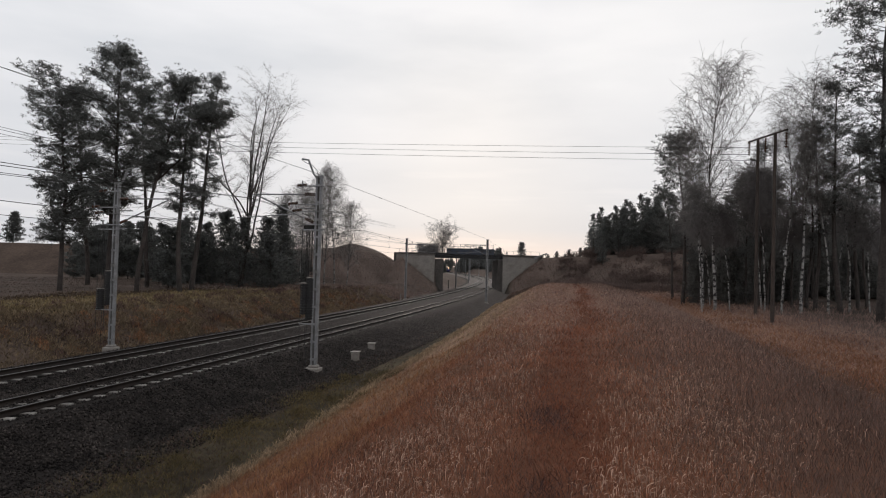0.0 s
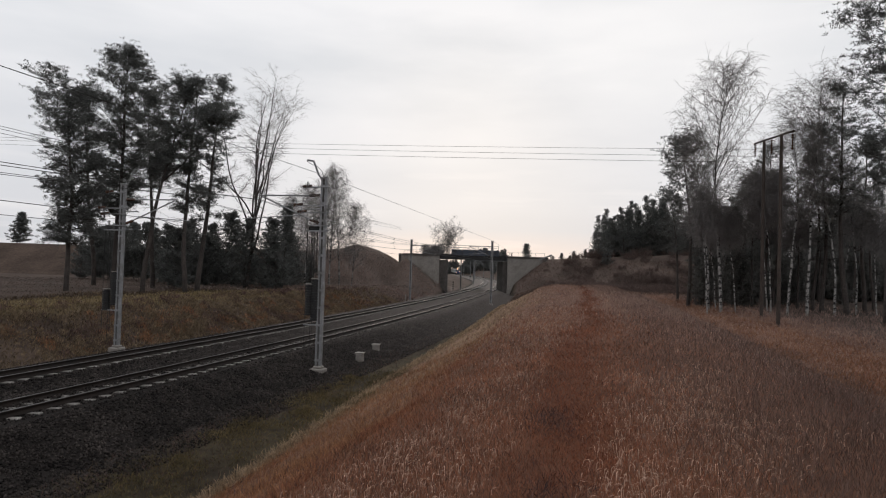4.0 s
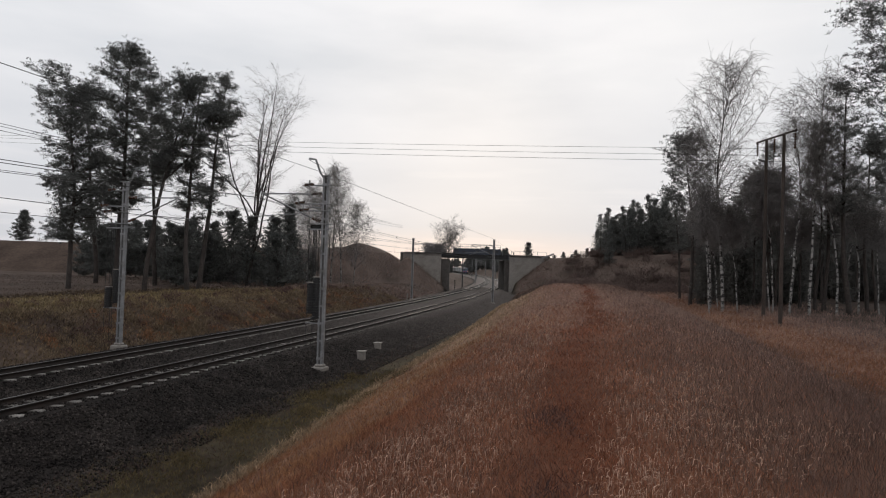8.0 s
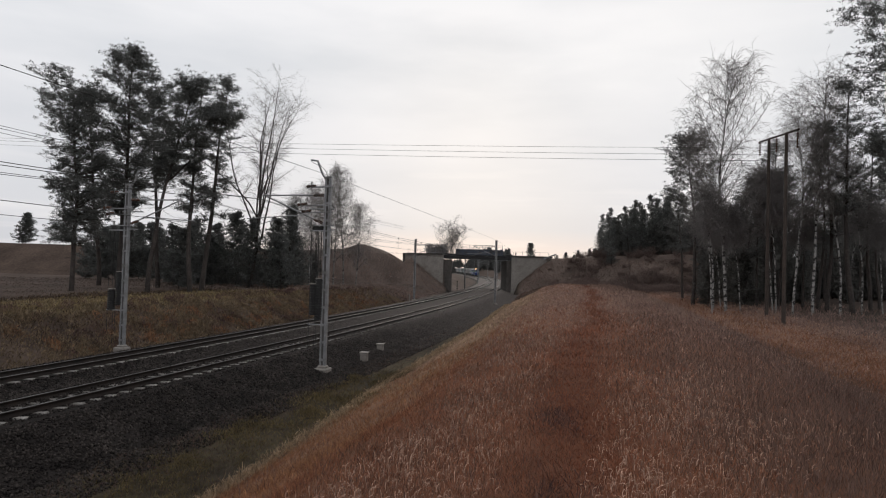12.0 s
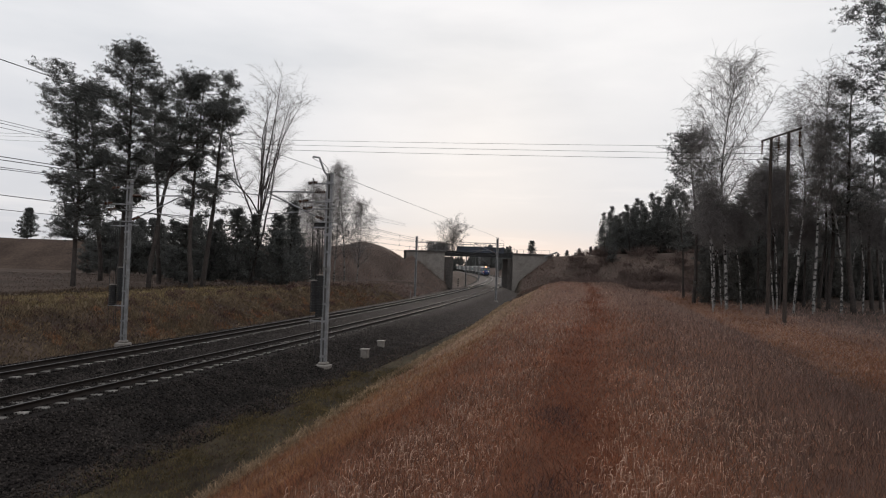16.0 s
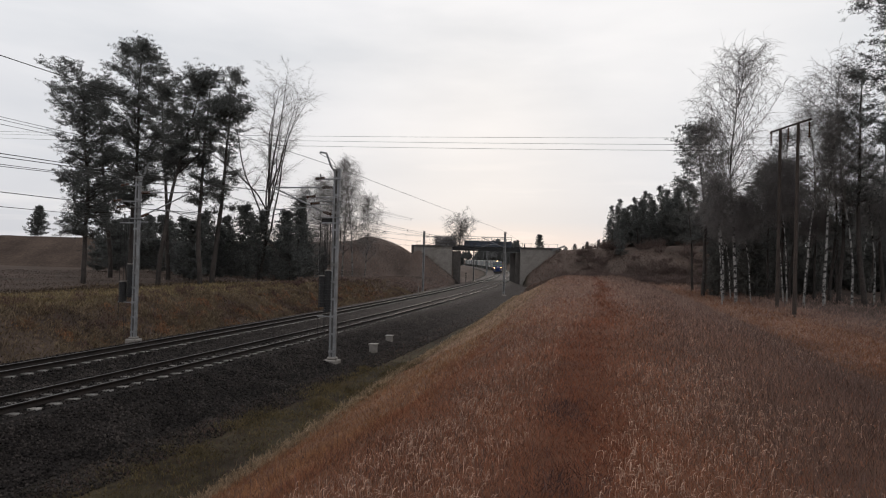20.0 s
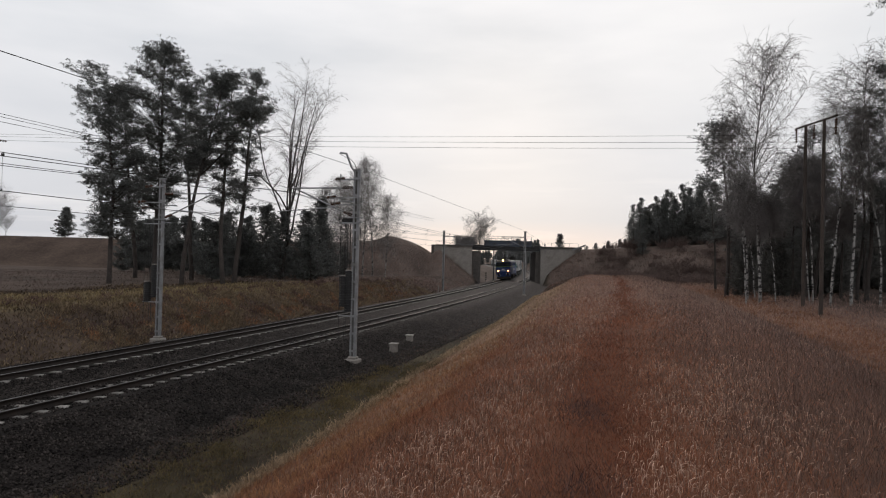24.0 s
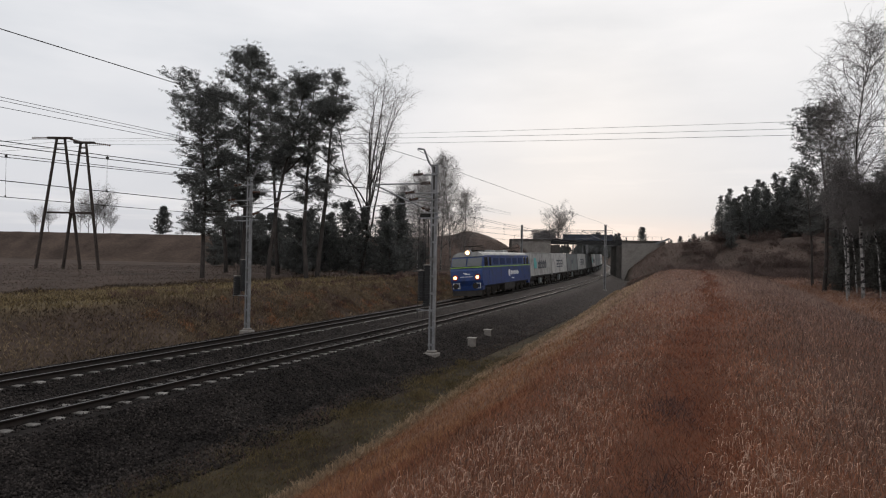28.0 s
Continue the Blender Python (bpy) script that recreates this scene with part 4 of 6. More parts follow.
def birch_parts(seed, height, spread, stems=1, twigs=1.0, first=0.25, droop=-0.10):
    """A bare birch: ascending limbs, side branches and fine drooping twigs, airy all through."""
    rng = np.random.default_rng(seed)
    wood, branch, twig, boles = [], [], [], []
    for k in range(stems):
        az0 = rng.random() * 6.28
        lean = (0.02, 0.05, 0.12)[stems - 1]
        pts, _ = limb(rng, wood, np.array([0.12 * k, 0.1 * k, -0.4]), np.array([lean * math.cos(az0), lean * math.sin(az0), 1]), height * (0.97 - 0.07 * k), height * 0.0062, 18, 0.02, 0.03, 0.08)
        boles.append(pts)
        n = int(42 / stems ** 0.5)
        for j in range(n):
            u = first + (0.995 - first) * (j + rng.random()) / n
            p, r = pts[int(u * (len(pts) - 1))]
            az = j * 2.4 + rng.normal(0, 0.4)
            v = (u - first) / (1 - first)
            reach = spread * (0.30 + 0.95 * math.sin(math.pi * min(1.0, 0.25 + 0.72 * v))) * (0.65 + 0.5 * rng.random())
            b, d = limb(rng, branch, p, np.array([0.62 * math.cos(az), 0.62 * math.sin(az), 0.85]), reach, max(0.026, r * 0.55), 7, 0.0, 0.09, 0.3)
            for q, r2 in b[1:]:
                for _ in range(3 if twigs > 0.7 else 2):
                    az2 = rng.random() * 6.28
                    e, d2 = limb(rng, branch, q, unit(d + np.array([0.8 * math.cos(az2), 0.8 * math.sin(az2), 0.1])), (0.5 + 0.8 * rng.random()) * (1.15 - 0.5 * v), max(0.013, r2 * 0.5), 3, droop * 0.5, 0.12, 0.45)
                    for q3, _r in e[1:]:
                        for _ in range(max(1, int(3 * twigs + rng.random()))):
                            limb(rng, twig, q3, unit(d2 * 0.6 + rng.normal(0, 0.5, 3)), 0.5 + 0.9 * rng.random(), 0.0088, 3, droop * 3.6, 0.12, 0.5)
    return (stem_mesh("trunk", boles, M["birch"], 8), segs_mesh("crown", branch + twig, M["twig"], 3))


def fan_parts(seed, height, spread, limbs=6, fork=0.28, twigs=2, bark="bark", fine=0.0085):
    """A bare tree whose trunk divides into long ascending limbs that fan out."""
    rng = np.random.default_rng(seed)
    wood, branch, twig = [], [], []
    stems = [limb(rng, wood, np.array([0, 0, -0.4]), np.array([0.02, 0, 1.0]), height * 0.96, height * 0.0085, 18, 0.03, 0.045, 0.06)[0]]
    for k in range(limbs):
        u = fork + 0.30 * k / limbs
        p, r = stems[0][int(u * 18)]
        az = k * 2.4 + 0.4
        tilt = spread / height * 1.7 * (0.75 + 0.5 * rng.random())
        stems.append(limb(rng, wood, p, np.array([tilt * math.cos(az), tilt * math.sin(az), 1.0]), height * (0.95 - u) * (0.82 + 0.2 * rng.random()), r * 0.66, 12, 0.05, 0.10, 0.14)[0])
    for i, st in enumerate(stems):
        for q, r in st[(8 if i == 0 else 3):]:
            for _ in range(2):
                az = rng.random() * 6.28
                b, d = limb(rng, branch, q, np.array([0.75 * math.cos(az), 0.75 * math.sin(az), 0.75]), spread * (0.22 + 0.26 * rng.random()), max(0.014, r * 0.45), 4, -0.01, 0.12, 0.35)
                for q2, r2 in b[1:]:
                    for _ in range(twigs):
                        limb(rng, twig, q2, unit(d + rng.normal(0, 0.5, 3)), 0.5 + 0.8 * rng.random(), fine, 3, -0.20, 0.13, 0.5)
    return (stem_mesh("trunk", stems, M[bark], 7), segs_mesh("crown", branch + twig, M["twig"], 3))


def bush_parts(seed, height, spread, mat, density=30, stems=14):
    rng = np.random.default_rng(seed)
    wood, cs, rs = [], [], []
    for k in range(stems):
        az, o = rng.random() * 6.28, rng.random() * spread * 0.5
        b, _ = limb(rng, wood, np.array([o * math.cos(az), o * math.sin(az), -0.2]), np.array([0.35 * math.cos(az), 0.35 * math.sin(az), 1]), height * (0.6 + 0.45 * rng.random()), 0.03, 6, 0, 0.14, 0.3)
        for q, _r in b[2:]:
            for _ in range(4):
                cs.append(q + rng.normal(0, spread * 0.14, 3))
                rs.append(0.3 + 0.35 * rng.random())
    v, f = tufts(rng, cs, rs, density, 0.30, 0.8, 0.3)
    return (crown_mesh("foliage", wood, 5, M["bark"], v, f, mat),)


def plant(name, parts, x, y, label, category="tree", group="", turn=0.0, size=1.0, tilt=(0, 0), dz=0.0):
    t = thing(name, label, category, group, Matrix.Translation((x, y, ground_z(x, y) + dz)) @ pose(0, 0, 0, tilt[0], tilt[1], turn))
    t.scale = (size, size, size)
    for me in parts:
        part(me.name.split(".")[0], me, None, t)
    return t


def across(px, y):
    """World x on the ray of a column of the level view, at the distance y."""
    return (px - 784) / 1140 * y


# pines beyond the tracks
PL = "tall Scots pine with a dark irregular crown beyond the tracks"
HERO = [        # seed, column, distance, height, lean, boughs, fork, crown
    (11, 128, 55, 18.1, (0.0, 0), 110, False, ((0.22, 1.8, 2.2), (0.35, 2.4, 3.0), (0.55, 2.4, 3.2), (0.68, 2.9, 3.4), (0.76, 4.9, 3.2), (0.83, 3.2, 3.0), (0.90, 6.0, 2.6), (0.97, 3.4, 1.8))),
    (12, 210, 60, 22.6, (-0.01, 0), 124, False, ((0.30, 1.6, 1.6), (0.45, 2.9, 2.6), (0.60, 3.2, 3.4), (0.73, 4.0, 4.6), (0.84, 4.0, 3.4), (0.92, 2.6, 2.2), (1.0, 1.2, 0.9))),
    (13, 262, 57, 18.6, (0.02, 0), 86, True, ((0.55, 1.4, 1.8), (0.68, 2.6, 3.0), (0.82, 3.0, 3.4), (0.93, 2.2, 2.6), (1.0, 1.0, 1.0))),
    (14, 280, 66, 20.4, (0.0, 0), 62, False, ((0.50, 1.8, 1.8), (0.70, 3.0, 3.0), (0.85, 2.8, 2.6), (1.0, 0.9, 0.9))),
    (15, 338, 58, 19.5, (0.0, 0), 46, False, ((0.36, 1.0, 1.7), (0.46, 0.8, 1.9), (0.56, 0.8, 1.0), (0.68, 2.0, 2.2), (0.80, 2.5, 2.4), (0.92, 1.6, 1.5), (1.0, 0.7, 0.7))),
    (16, 358, 62, 21.4, (0.055, 0), 36, False, ((0.32, 0.8, 2.0), (0.42, 0.6, 1.6), (0.60, 1.2, 2.0), (0.75, 1.6, 2.2), (0.90, 1.4, 1.5), (1.0, 0.5, 0.5))),
    (17, 176, 66, 19.6, (-0.02, 0), 74, False, ((0.26, 1.8, 1.8), (0.45, 2.6, 2.8), (0.70, 3.2, 3.2), (0.88, 2.6, 2.6), (1.0, 0.9, 0.9))),
]
for seed, px, y, h_, ln, nb, fk, crown in HERO:
    plant("pine_tree", pine_parts(seed, h_, crown, nb, 19, 0.12, ln, fk, 0.23), across(px, y), y, PL, group="pines beyond the tracks")
plant("birch_tree", fan_parts(21, 25.6, 6.6, 9, 0.22, 4), across(444, 72), 72, "tall bare birch with several upright limbs", group="bare birches beyond the tracks")
for seed, px, y, h_ in ((22, 548, 88, 14.5), (23, 590, 96, 18.5), (28, 572, 94, 16.0), (24, 608, 100, 19.5), (27, 630, 98, 13.0), (25, 560, 100, 15.0), (26, 528, 90, 13.0)):
    plant("birch_tree", birch_parts(seed, h_, 3.0, 1, 0.45, 0.25), across(px, y), y, "slender bare birch with a white trunk", group="bare birches beyond the tracks")
SPR = [young_pine_parts(31, 7.2, 2.3, 14, 0.22), young_pine_parts(32, 9.0, 2.3, 14, 0.22), young_pine_parts(33, 5.0, 2.2, 14, 0.22)]
for i, (px, y, k, sz) in enumerate(((372, 74, 2, 1.0), (390, 78, 0, 0.85), (418, 76, 0, 1.0), (440, 72, 0, 0.9), (480, 76, 0, 0.95), (508, 80, 1, 0.95), (524, 84, 0, 0.9), (318, 66, 2, 1.0), (335, 72, 0, 0.8), (497, 72, 2, 1.0), (300, 76, 0, 0.8), (350, 78, 0, 0.9), (152, 88, 2, 0.8), (178, 84, 2, 1.1), (203, 92, 0, 0.85), (226, 86, 2, 1.2), (246, 92, 0, 0.9), (264, 86, 2, 1.25), (284, 88, 0, 0.8), (190, 100, 0, 0.9), (236, 102, 0, 1.0))):
    plant("young_conifer", SPR[k], across(px, y), y, "dense dark young conifer among the pines", group="young conifers beyond the tracks", turn=i * 67.0, size=sz * 1.22)

UG = [young_pine_parts(83, 4.6, 2.3, 12, 0.22), young_pine_parts(84, 3.4, 2.0, 12, 0.22)]
for i, (px, y) in enumerate(((306, 82), (352, 84), (372, 82), (402, 86), (450, 84), (492, 86), (530, 92), (556, 96), (330, 92))):
    plant("undergrowth_conifer", UG[(i * 7 // 3) % 2], across(px, y), y, "dark young conifer between the pine trunks", "tree", "undergrowth beneath the pines", turn=i * 41.0, size=0.8 + 0.1 * (i % 5))

YP = [young_pine_parts(63, 11.0, 2.7, 9, 0.24), young_pine_parts(64, 9.5, 2.6, 9, 0.24), young_pine_parts(65, 12.0, 2.9, 9, 0.24, 0.12)]
for i, (px, y, sz) in enumerate(((300, 80, 0.5), (392, 82, 0.66), (424, 84, 0.72), (512, 86, 0.7), (372, 90, 0.7), (448, 88, 0.62), (330, 88, 0.55))):
    plant("young_pine", YP[i % 3], across(px, y), y, "young dark pine filling the gap between tall trunks", group="young pines beyond the tracks", turn=i * 77.0, size=sz)

# forest on the near side
SLIM = ((0.42, 0.8, 0.8), (0.55, 1.7, 1.7), (0.72, 2.5, 2.3), (0.86, 2.2, 2.1), (1.0, 0.7, 0.7))
RP = [pine_parts(41, 15.5, SLIM, 22, 14, 0.125, brush=0.19), pine_parts(42, 17.5, SLIM, 24, 14, 0.125, (0.02, 0), brush=0.19), pine_parts(43, 13.5, SLIM, 20, 14, 0.125, (-0.02, 0), brush=0.19)]
plant("pine_tree", pine_parts(45, 20.5, ((0.40, 1.4, 1.4), (0.58, 2.8, 2.6), (0.72, 3.5, 3.0), (0.86, 3.2, 2.8), (1.0, 1.0, 1.0)), 46, 18, 0.115, (0.0, 0), brush=0.2), across(1580, 38), 38, "large Scots pine with a clumped crown at the forest edge", group="pines at the forest edge")
plant("pine_tree", pine_parts(44, 15.6, ((0.40, 1.6, 1.6), (0.55, 3.2, 2.8), (0.70, 3.7, 3.3), (0.85, 2.5, 2.3), (1.0, 0.5, 0.5)), 44, 15, 0.12, (-0.03, 0), brush=0.2), across(1226, 58), 58, "broad airy Scots pine at the corner of the forest", group="pines at the forest edge")
RB = [birch_parts(51, 21.0, 3.9, 2, 0.6, 0.42), birch_parts(52, 17.0, 3.0, 1, 0.2, 0.50), birch_parts(53, 19.0, 3.9, 1, 0.3, 0.46)]
for px, y, k, sz in ((1262, 52, 1, 0.92), (1284, 50, 2, 1.10), (1402, 47, 2, 0.80), (1437, 46, 2, 0.95), (1486, 46, 1, 0.85), (1524, 48, 1, 0.7)):
    plant("birch_tree", RB[k], across(px, y), y, "tall bare birch with a mottled white trunk at the forest edge", group="birches at the forest edge", turn=px * 1.7, size=sz, tilt=(0, 1.3 * math.sin(px)))
rng_f = np.random.default_rng(77)
for px, y, k, sz in ((1207, 70, 2, 0.9), (1318, 58, 2, 0.78), (1338, 56, 2, 0.74), (1446, 52, 0, 0.80), (1462, 50, 0, 0.95), (1508, 46, 1, 0.95), (1610, 36, 1, 1.1), (1650, 40, 1, 1.0), (1376, 60, 0, 0.72), (1290, 68, 2, 0.8), (1360, 54, 2, 0.78), (1420, 54, 2, 0.72), (1540, 50, 0, 0.9)):
    plant("pine_tree", RP[k], across(px, y), y, "slim Scots pine at the edge of the dark forest", group="pines at the forest edge", turn=px * 2.3, size=sz)
for i in range(30):
    px, y = rng_f.uniform(1300, 1950), rng_f.uniform(52, 110)
    plant("pine_tree", RP[i % 3], across(px, y), y, "slim pine standing deep in the dark forest", group="pines in the forest", turn=i * 71.0, size=rng_f.uniform(0.62, 0.82))
THIN = birch_parts(54, 9.5, 1.1, 1, 0.0, 0.6)
for i in range(13):
    px, y = rng_f.uniform(1250, 1640), rng_f.uniform(46, 70)
    plant("birch_tree", THIN, across(px, y), y, "thin bare birch inside the dark forest", group="birches in the forest", turn=i * 83.0, size=rng_f.uniform(0.75, 1.2))
FS = [young_pine_parts(61, 8.0, 2.9, 11, 0.34, 0.03, "spruce"), young_pine_parts(62, 6.0, 2.7, 11, 0.34, 0.03, "spruce")]
for i in range(190):
    px, y = rng_f.uniform(1245, 1950), rng_f.uniform(56, 125)
    plant("spruce_tree", FS[i % 2], across(px, y), y, "dark conifer of the forest's understorey", group="understorey of the forest", turn=i * 53.0, size=rng_f.uniform(0.45, 0.6) * (0.4 + y / 85))
for i in range(150):
    px, y = rng_f.uniform(1056, 1300), rng_f.uniform(112, 150)
    top = np.interp(px, [1050, 1075, 1150, 1250], [0.50, 0.78, 0.98, 0.92])
    plant("young_pine", (YP + FS)[i % 5], across(px, y), y, "dense dark pine behind the road embankment", group="pines behind the embankment", turn=i * 57.0, size=top * rng_f.uniform(0.8, 1.05))

# woods and single trees beyond the bridge
FAR = [young_pine_parts(66, 11.0, 2.6, 4, 0.75), young_pine_parts(67, 9.5, 2.8, 4, 0.75), young_pine_parts(68, 12.0, 2.6, 4, 0.75, 0.12)]


def wood(name, label, places):
    """A far wood: many trees that cannot be told apart, in one mesh. places: x, y, size, turn."""
    data = []
    for parts in FAR:
        both = []
        for me in parts:
            v = np.empty(len(me.vertices) * 3, np.float32)
            me.vertices.foreach_get("co", v)
            f, mi = np.array([tuple(q.vertices) for q in me.polygons if len(q.vertices) == 4]), np.array([q.material_index for q in me.polygons if len(q.vertices) == 4])
            both.append((v.reshape(-1, 3), f, mi))
        data.append(both)
    vs, fs, ms, base = [], [], [], 0
    for i, (x, y, size, turn) in enumerate(places):
        c, w = math.cos(turn), math.sin(turn)
        for v, f, mi in data[i % len(data)]:
            vs.append(np.stack([v[:, 0] * c - v[:, 1] * w, v[:, 0] * w + v[:, 1] * c, v[:, 2]], 1) * size + np.array([x, y, ground_z(x, y)]))
            fs.append(f + base)
            ms.append(mi)
            base += len(v)
    me = fast_mesh(name, np.concatenate(vs), [np.concatenate(fs)], [M["bark"], M["needles"]], np.concatenate(ms))
    tagged(new(name, me), label, "wood", kind="stuff")


places = []
for i in range(150):
    q = on_line(rng_f.uniform(160, 400), -rng_f.uniform(8, 30))
    places.append((q.x, q.y, (1.2 + 0.0155 * q.y) / 11 * rng_f.uniform(0.75, 1.05), i))
wood("bank_wood", "dark pine wood on the bank beyond the bridge", places)
places = []
for i in range(40):
    l_ = rng_f.uniform(-40, 34)
    q = on_line(rng_f.uniform(480, 760), l_ + 18 if -6 < l_ < 12 else l_)
    places.append((q.x, q.y, rng_f.uniform(0.6, 0.9), i))
for i in range(120):
    y = rng_f.uniform(470, 640)
    x = across(rng_f.uniform(795, 905), y)
    if not -5 < float(to_line([x], [y])[1][0]) < 11:
        places.append((x, y, rng_f.uniform(0.55, 0.85) * np.interp(x / y, [0.01, 0.035, 0.050, 0.10], [0.85, 1.0, 1.7, 1.8]), i))
for i in range(14):
    q = on_line(rng_f.uniform(230, 420), rng_f.uniform(28, 60))
    places.append((q.x, q.y, rng_f.uniform(0.35, 0.6), i))
for i in range(90):
    y = rng_f.uniform(930, 1150)
    places.append((across(rng_f.uniform(770, 880), y), y, rng_f.uniform(0.8, 1.3), i))
wood("far_wood", "far dark pine wood along the line", places)
plant("bare_tree", fan_parts(71, 17.0, 4.8, 11, 0.30, 4, fine=0.014), across(797, 172), 172, "bare round-crowned tree behind the bridge", turn=20)
BUSH = bush_parts(72, 2.8, 2.2, M["twig"], 26, 30)
plant("bush", BUSH, across(772, 137), 137, "brown rounded leafless bush on the road embankment", "bush")
for px, sz in ((763, 0.48), (781, 0.55)):
    plant("bush", BUSH, across(px, 136), 136, "low dark bush on the road embankment", "bush", "bushes by the bridge", turn=px * 3.0, size=sz)
plant("fir_tree", young_pine_parts(73, 3.3, 1.15, 24, 0.11, 0.02), across(938, 133), 133, "small pointed fir behind the bridge")
for px, y, sz in ((984, 150, 0.58), (1000, 150, 0.66), (1015, 152, 0.58), (1030, 150, 0.62), (1043, 148, 0.72), (1052, 146, 0.62), (1022, 156, 0.66)):
    plant("young_pine", YP[1], across(px, y), y, "low dark conifer on the skyline", group="low conifers on the skyline", turn=px, size=sz)
# trees on the field skyline, far left
plant("pine_tree", young_pine_parts(74, 6.0, 2.6, 18, 0.28), across(44, 126), 126, "lone small pine on the field's edge", size=1.0)
SK = fan_parts(75, 9.5, 4.2, 7, 0.22, 3)
for px, y, sz in ((95, 140, 0.5), (-100, 128, 1.15), (-117, 126, 0.9), (-84, 130, 0.85), (-135, 130, 0.8), (-68, 132, 0.55), (-205, 128, 0.7), (-235, 132, 0.6), (0, 150, 0.3)):
    plant("bare_tree", SK, across(px, y), y, "bare spreading tree on the field's skyline", group="bare trees on the skyline", turn=px, size=sz)
# scrub on the embankment
BU = [scrub_parts(81, 2.0, 3.2), scrub_parts(82, 1.4, 2.6)]
for i in range(220):
    px, y = rng_f.uniform(970, 1280), rng_f.uniform(92, 121)
    plant("scrub_bush", BU[i % 2], across(px, y), y, "leafless brown scrub on the embankment", "bush", "scrub on the embankment", turn=i * 37.0, size=rng_f.uniform(0.35, 0.7) * np.interp(px, [975, 1040, 1100, 1270], [0.6, 1.3, 1.3, 1.0]))


# ---- high-voltage line on wooden poles ----
def a_frame(t, x, half, top, off):
    for e in (-1, 1):
        part("leg", Shape().tube([(x + e * half, off * e, -0.6), (x + e * 0.35, off * e * 0.3, top)], [0.17, 0.13], 10), M["pole"], t, "dark creosoted leg")
    part("spacer", Shape().box(x, 0, top - 0.5, 0.9, 0.16, 0.14, 0.02).box(x, 0, top - 1.1, 1.0, 0.14, 0.12, 0.02), M["pole"], t)


def timber_pylon():
    px, y = -157, 60
    x = across(px, y)
    t = thing("timber_pylon", "dark timber power pylon of two A-frames in the field", "pylon", m=Matrix.Translation((x, y, ground_z(x, y))) @ pose(0, 0, 0, 0, 0, 8))
    top = 13.6
    a_frame(t, -1.2, 2.2, top, 0.4)
    a_frame(t, 1.2, 2.2, top - 0.4, -0.4)
    part("brace", Shape().box(0, 0, 5.9, 5.0, 0.14, 0.2, 0.02), M["pole"], t)
    part("crossarm", Shape().box(-1.3, 0, top + 0.1, 2.6, 0.3, 0.22, 0.03), M["pole"], t)
    part("crossarm", Shape().box(1.3, 0, top - 0.35, 2.2, 0.3, 0.22, 0.03), M["pole"], t)
    for i, (a, b) in enumerate((((-2.6, 0, top + 0.1), (-4.3, 0, top + 0.05)), ((-0.2, 0, top), (1.0, 0, top - 0.3)), ((2.4, 0, top - 0.4), (4.1, 0, top - 0.6)))):
        s = Shape()
        insulator(s, a, b, 8, 0.12)
        part("insulator_string", s, M["insulator"], t)
    return [(x - 4.8, y, ground_z(x, y) + top), (x + 0.6, y, ground_z(x, y) + top - 0.2), (x + 4.7, y, ground_z(x, y) + top - 0.6)]


def timber_poles():
    ends = []
    t = thing("timber_pole_pair", "pair of dark timber power poles at the forest edge", "pylon", m=Matrix.Translation((across(1386, 37), 37, ground_z(across(1386, 37), 37))))
    h1, h2 = 11.1, 12.2
    dx, dy = across(1356, 44) - across(1386, 37), 7.0
    dz = ground_z(across(1356, 44), 44) - ground_z(across(1386, 37), 37)
    part("pole", Shape().tube([(0, 0, -0.6), (0.05, 0, h1)], [0.115, 0.085], 10), M["pole"], t)
    part("pole", Shape().tube([(dx, dy, dz - 0.6), (dx + 0.02, dy, dz + h2)], [0.125, 0.095], 10), M["pole"], t)
    part("crossarm", Shape().tube([(0.25, -0.9, h1 + 0.05), (dx - 0.2, dy + 0.9, dz + h2 - 0.05)], 0.07, 8), M["pole"], t)
    for u in (0.02, 0.5, 0.98):
        p = Vector((0.25, -0.9, h1)).lerp(Vector((dx - 0.2, dy + 0.9, dz + h2)), u)
        s = Shape()
        insulator(s, p - Vector((0, 0, 0.1)), p - Vector((0.0, 0, 1.0)), 6, 0.11)
        part("insulator_string", s, M["insulator"], t)
        b = t.matrix_basis.translation
        ends.append((b.x + p.x, b.y + p.y, b.z + p.z - 1.0))
    return ends


left_ends, right_ends = timber_pylon(), timber_poles()
for drop, a, b in zip((-0.55, 0.17, 0.74), left_ends, reversed(right_ends)):
    a, b = Vector(a), Vector(b) - Vector((0, 0, drop))
    pts = [a.lerp(b, i / 16) - Vector((0, 0, 4 * 0.25 * (i / 16) * (1 - i / 16))) for i in range(17)]
    wire("power_line", pts, 0.011, "thin power line across the railway", group="power lines")
    c = a + (a - b).normalized() * 60
    wire("power_line", [a, a.lerp(c, 0.5) - Vector((0, 0, 0.8)), c], 0.016, "thin power line across the field", group="power lines")


# ---- crash barrier at the end of the wing wall ----
def crash_barrier():
    t = thing("crash_barrier", "pale bent steel crash barrier beyond the wing wall", "barrier", m=Matrix.Translation((20.6, 124.2, ground_z(20.6, 124.2))) @ pose(0, 0, 0, 0, -18, 24))
    part("beam", Shape().prism([(0.0, 0.55), (0.05, 0.60), (0.0, 0.68), (0.05, 0.76), (0.0, 0.85), (-0.02, 0.85), (0.03, 0.76), (-0.02, 0.68), (0.03, 0.60), (-0.02, 0.55)], "x", -1.6, 1.6), M["steel"], t)
    for x in (-1.2, 0.0, 1.2):
        part("post", Shape().box(x, 0.08, 0.35, 0.10, 0.06, 1.1, 0.01), M["steel"], t)


